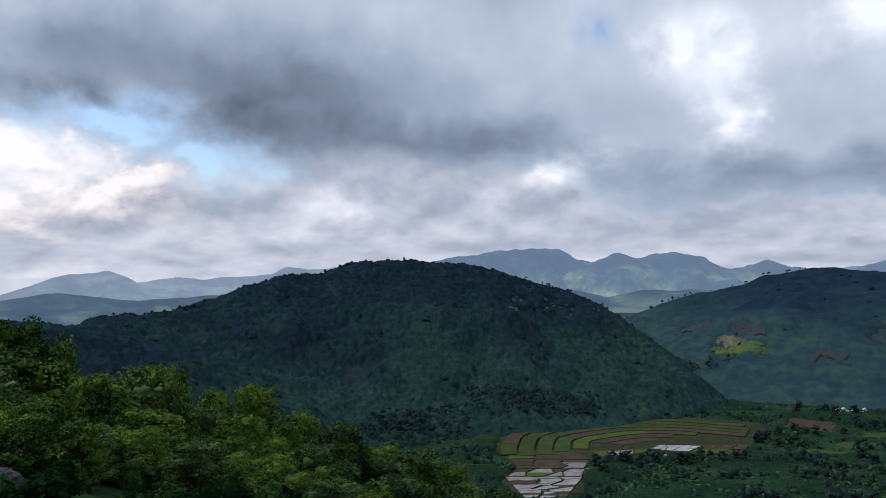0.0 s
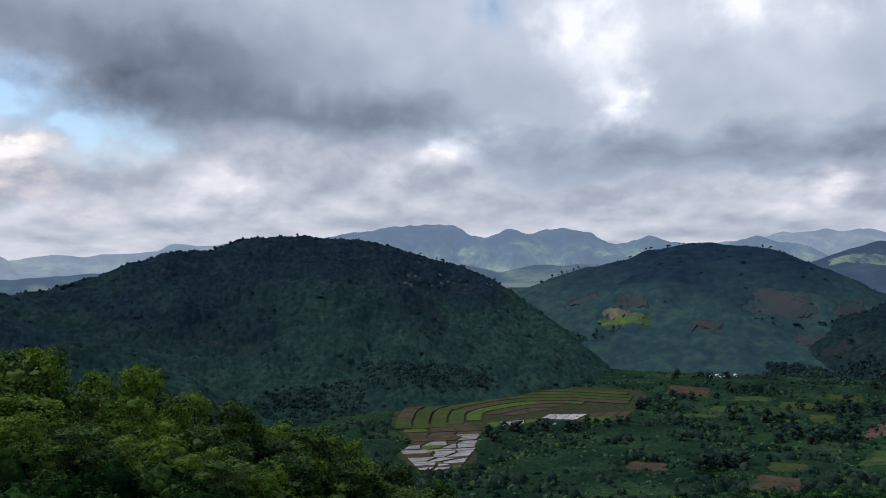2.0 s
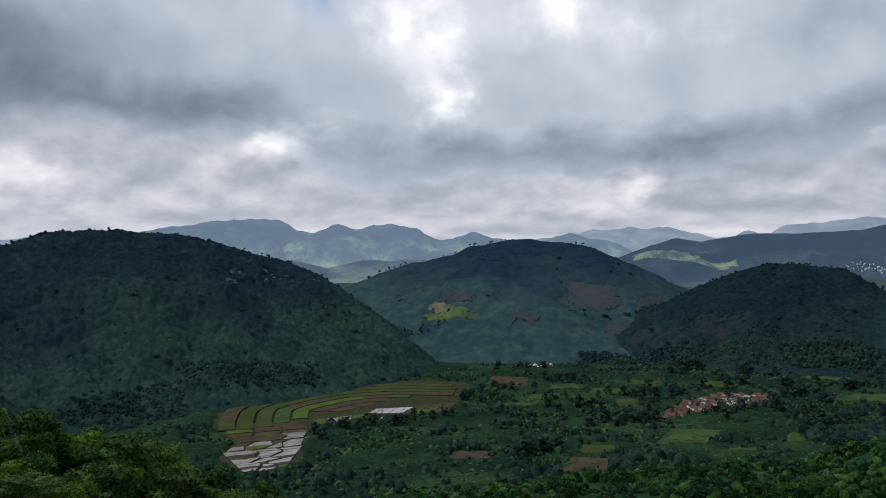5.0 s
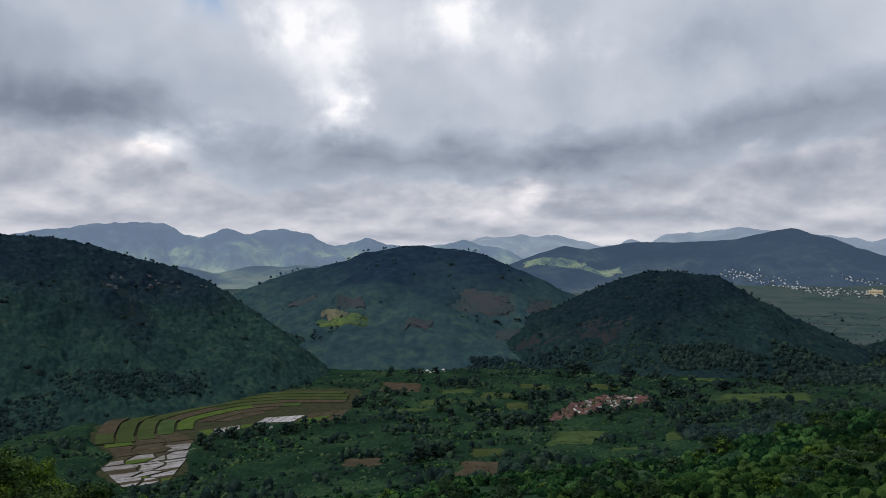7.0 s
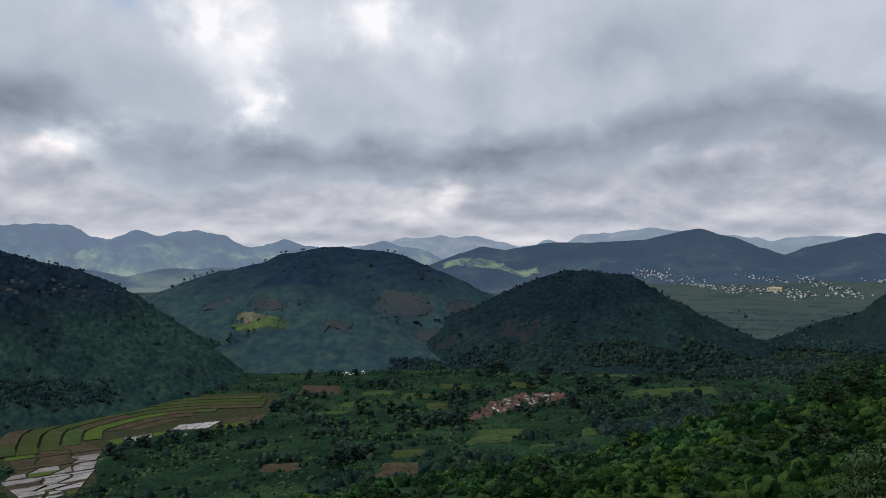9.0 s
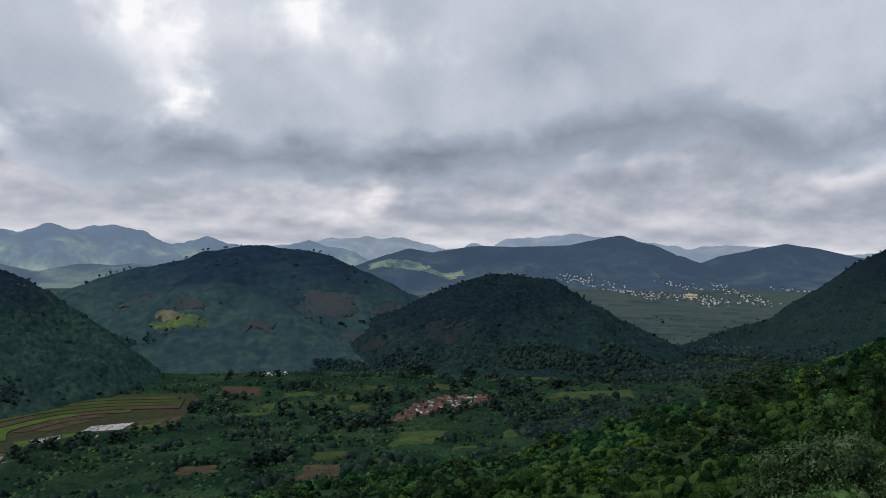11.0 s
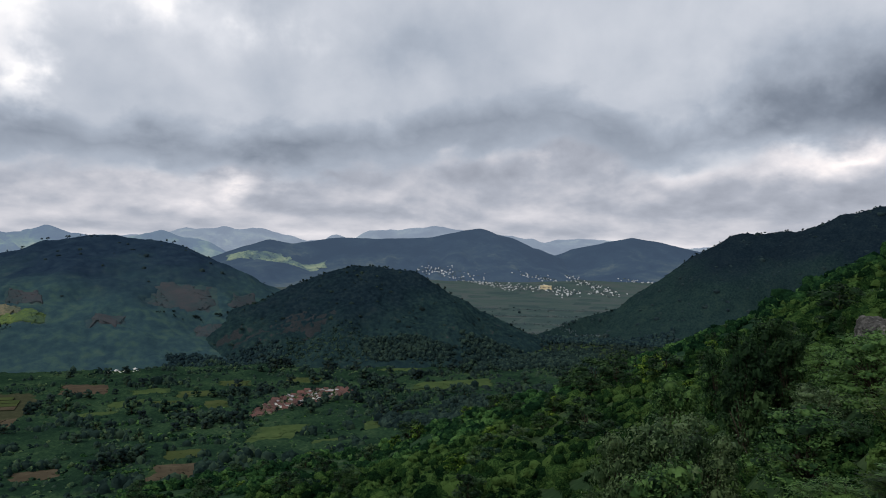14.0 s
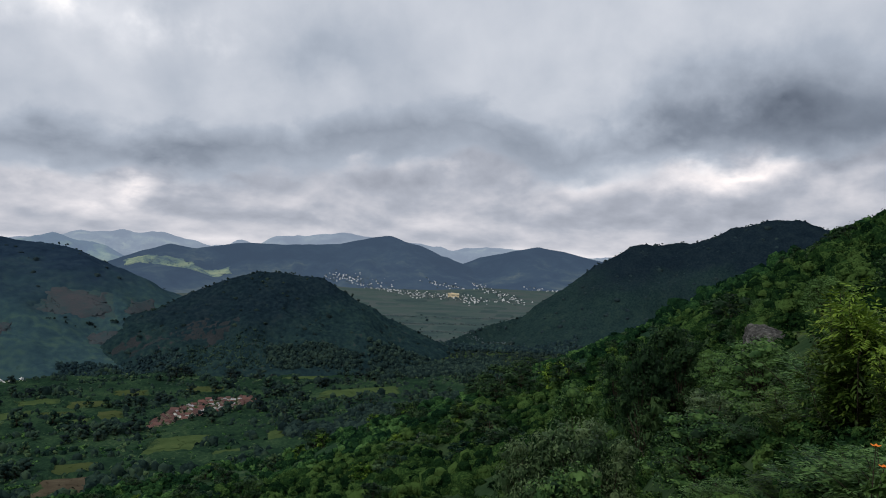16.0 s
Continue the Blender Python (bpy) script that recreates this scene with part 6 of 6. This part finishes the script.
# ------------------------------------------------------------------ shrubs beside the lookout
def make_shrub(height, spread, stems, sprays, leaf, mat, label, seed, tips=None):
    """An upright shrub: many thin stems, each with sprays of long narrow leaves."""
    rng = np.random.default_rng(seed)
    shrub = tagged(new("shrub"), label, "shrub", "shrubs beside the lookout")
    limbs, verts = [], {False: [], True: []}
    for s in range(stems):
        ang, out = rng.uniform(0, 2 * np.pi), spread * rng.uniform(0.15, 1.0)
        tall = height * rng.uniform(0.55, 1.0) * (1 - 0.25 * out / spread)
        tip = np.array([math.cos(ang) * out, math.sin(ang) * out, tall])
        base = np.array([math.cos(ang) * out * 0.15, math.sin(ang) * out * 0.15, -0.3])
        mid = base * 0.45 + tip * 0.55 + rng.normal(size=3) * 0.06 * height
        limbs.append(tube([base, mid, tip], (0.022, 0.014, 0.005), 5))
        for k in range(sprays):
            u = rng.uniform(0.25, 1.0)
            p = base * (1 - u) ** 2 + 2 * mid * u * (1 - u) + tip * u * u
            d = rng.normal(size=3) * (1, 1, 0.45) + (0, 0, 0.35)
            d /= np.linalg.norm(d)
            side = np.cross(d, (0, 0, 1.0)) + rng.normal(size=3) * 0.15
            side /= np.linalg.norm(side)
            up = np.cross(side, d)
            length = leaf * 2.6 * rng.uniform(0.7, 1.2)
            fresh = bool(tips is not None and u > 0.72 and tall > height * 0.66)
            for q in range(7):  # leaflets along the spray
                t = 0.25 + 0.75 * q / 6
                o = p + d * length * t - up * length * 0.18 * t * t
                s_ = (1 if q % 2 else -1) if q < 6 else 0
                way = d * (0.55 if s_ else 1.0) + side * s_ * 0.8 - (0, 0, 0.22)
                way /= np.linalg.norm(way)
                l_ = leaf * rng.uniform(0.75, 1.2)
                cross = np.cross(way, up)
                cross /= np.linalg.norm(cross) + 1e-9
                verts[fresh].append((o, o + way * l_ * 0.45 + cross * l_ * 0.17, o + way * l_ - up * l_ * 0.12, o + way * l_ * 0.45 - cross * l_ * 0.17))
    link_mesh("stem", *merge(limbs), M_BARK, shrub, True)
    for fresh, group_ in verts.items():
        if group_:
            v = np.array(group_).reshape(-1, 3)
            ob = link_mesh("fresh_leaves" if fresh else "leaves", v, np.arange(len(v)).reshape(-1, 4), tips if fresh else mat, shrub)
            if fresh:
                tagged(ob, "pale yellow-green young leaves at the tips")
    return shrub


SHRUBS = [make_shrub(3.6, 1.5, 64, 30, 0.19, M_LEAF_SHRUB, "tall leafy green shrub with yellow-green tips", 51, M_LEAF_LIME), make_shrub(2.4, 1.5, 46, 26, 0.15, M_LEAF_SLOPE, "leafy green shrub on the slope beside the lookout", 52),
          make_shrub(2.4, 1.6, 40, 24, 0.14, M_LEAF_DEEP, "deep green leafy shrub on the slope beside the lookout", 53)]
for az, r, el, kind in ((-84.9, 11.5, 0.3, 0), (-88.0, 9.5, 1.0, 0), (-83.4, 15, -5.0, 1), (-81.0, 17, -8.0, 2), (-84.8, 8.5, -8.6, 1), (-81.4, 11, -11.6, 2), (-77.6, 14, -13.4, 1), (-87.5, 7, -10.0, 1),
                        (-73.6, 19, -14.6, 2), (-79.0, 20, -9.6, 1), (-83.0, 22, -3.6, 2), (-86, 18, 0.2, 1), (-83.8, 6.6, -14.0, 2), (-74.8, 12, -16.2, 2)):
    x, y, h = sight(az, r, el)
    plant(SHRUBS[kind], x, y, max(h, 1.0), (3.6, 2.4, 2.4)[kind], rng_t, min(1.6, max(0.85, 1.9 / max(h, 1.0))))


# ------------------------------------------------------------------ rocks
def boulder(w, d, h, az, r, label, seed, sink=0.25, where=None, name="boulder"):
    rng = np.random.default_rng(seed)
    bm = bmesh.new()
    bmesh.ops.create_icosphere(bm, subdivisions=5 if r < 60 else 4 if r < 400 else 3, radius=1)
    cuts = rng.normal(size=(14, 3))
    cuts /= np.linalg.norm(cuts, axis=1)[:, None]
    depth = rng.uniform(0.62, 0.9, 14)
    for v in bm.verts:
        p = np.array(v.co)
        for c, k in zip(cuts, depth):  # broken faces
            over = p @ c - k
            if over > 0:
                p = p - c * over * 0.85
        lay = p[2] * 5 + p[0] * 1.5 + 0.5 * noise.noise(Vector(p * 3 + seed))
        p = p * (1 + 0.11 * noise.fractal(Vector(p * 2.5 + seed), 0.7, 2.0, 6) + 0.05 * (lay - math.floor(lay)))
        v.co = Vector((p[0] * w / 2, p[1] * d / 2, (p[2] * 0.5 + 0.5 - sink) * h))
    me = bpy.data.meshes.new(name)
    bm.to_mesh(me)
    bm.free()
    me.materials.append(M_CRAG if where else M_ROCK)
    ob = new(name, me)
    x, y = polar(az, r)
    z = float((where or ground_z)(np.array(x), np.array(y)))
    ob.matrix_basis = pose(float(x), float(y), z, 0, 0, float(rng.uniform(0, 360)))
    return tagged(ob, label, "rock", "rocks")


boulder(2.6, 2.6, 3.2, -79.2, 50, "grey layered boulder among the bushes", 3, 0.3)
boulder(2.2, 1.6, 1.5, -78.4, 49, "small grey boulder beside the large one", 4)
boulder(3.2, 2.4, 2.2, -55.4, 205, "pale grey boulder on the scrub slope", 5)
boulder(5.0, 3.0, 1.6, -56.9, 190, "flat pale rock on the scrub slope", 6)
boulder(4.0, 3.0, 2.4, -51.0, 212, "rounded grey boulder on the scrub slope", 7)
boulder(4.5, 3.0, 2.2, -39.0, 262, "brown weathered rock among bushes", 8)
field("field", polar_quad(27.6, 36, 22, 36), M_SOIL, "bare red soil between the trees", ground_z, 0.25, 12, False, "bare ground")
boulder(3.4, 2.4, 2.6, 29.4, 42, "grey rock on the slope between trees", 12, 0.15)
boulder(2.6, 2.0, 1.6, 29.6, 31, "grey rock on the slope between trees", 9)
boulder(2.0, 1.6, 1.2, 30.6, 23, "grey rock on bare red soil", 10)
for i in range(70):  # outcrops on the shoulder of the wooded hill
    az, r = rng_t.uniform(-12.0, -4.5), rng_t.uniform(1085, 1215)
    s = rng_t.uniform(4, 11)
    boulder(s, s * 0.8, s * rng_t.uniform(0.5, 0.8), az, r, "bare grey rock outcrop on the wooded hill", 100 + i, 0.3, lambda x, y: soil_z(HILL_A, x, y), "rock_outcrop")


# ------------------------------------------------------------------ small things by the rice fields
hut = cottage(3.4, 2.6, 2.2, 0.9, M_TIN, M_WHITE, "small white hut beside the rice fields", "huts by the rice fields")
for i, (x, y, turn) in enumerate(((127, 696, 20), (211, 749, 60))):
    m = pose(x, y, float(ground_z(np.array(x), np.array(y))) + 0.4, 0, 0, turn)
    if i:
        copy_thing(hut, m)
    else:
        hut.matrix_basis = m


M_PETAL = painted("orange_petals", (0.75, 0.14, 0.02), (0.6, 0.2, 0.03), 8.0)
for k, (az, r, el) in enumerate(((-86.0, 6.0, -11.2), (-86.5, 6.3, -12.4))):
    x, y, h = sight(az, r, el)
    flower = tagged(new("flower"), "small orange flower on a thin green stem", "flower", "orange flowers of the shrub")
    flower.matrix_basis = pose(x, y, EYE + r * math.tan(radians(el)) - h, 0, 0, 70 * k)
    link_mesh("stem", *tube([(0, 0, -0.1), (0.04, 0.02, h * 0.6), (0, 0, h)], (0.005, 0.004, 0.003), 5), M_BARK, flower, True)
    petals = []
    for q in range(6):
        a = q * math.pi / 3
        d, s = np.array([math.cos(a), math.sin(a), 0.5]), np.array([-math.sin(a), math.cos(a), 0.0])
        o = np.array([0, 0, h])
        petals.append((o, o + d * 0.022 + s * 0.014, o + d * 0.04, o + d * 0.022 - s * 0.014))
    v = np.array(petals).reshape(-1, 3)
    link_mesh("petals", v, np.arange(24).reshape(-1, 4), M_PETAL, flower)
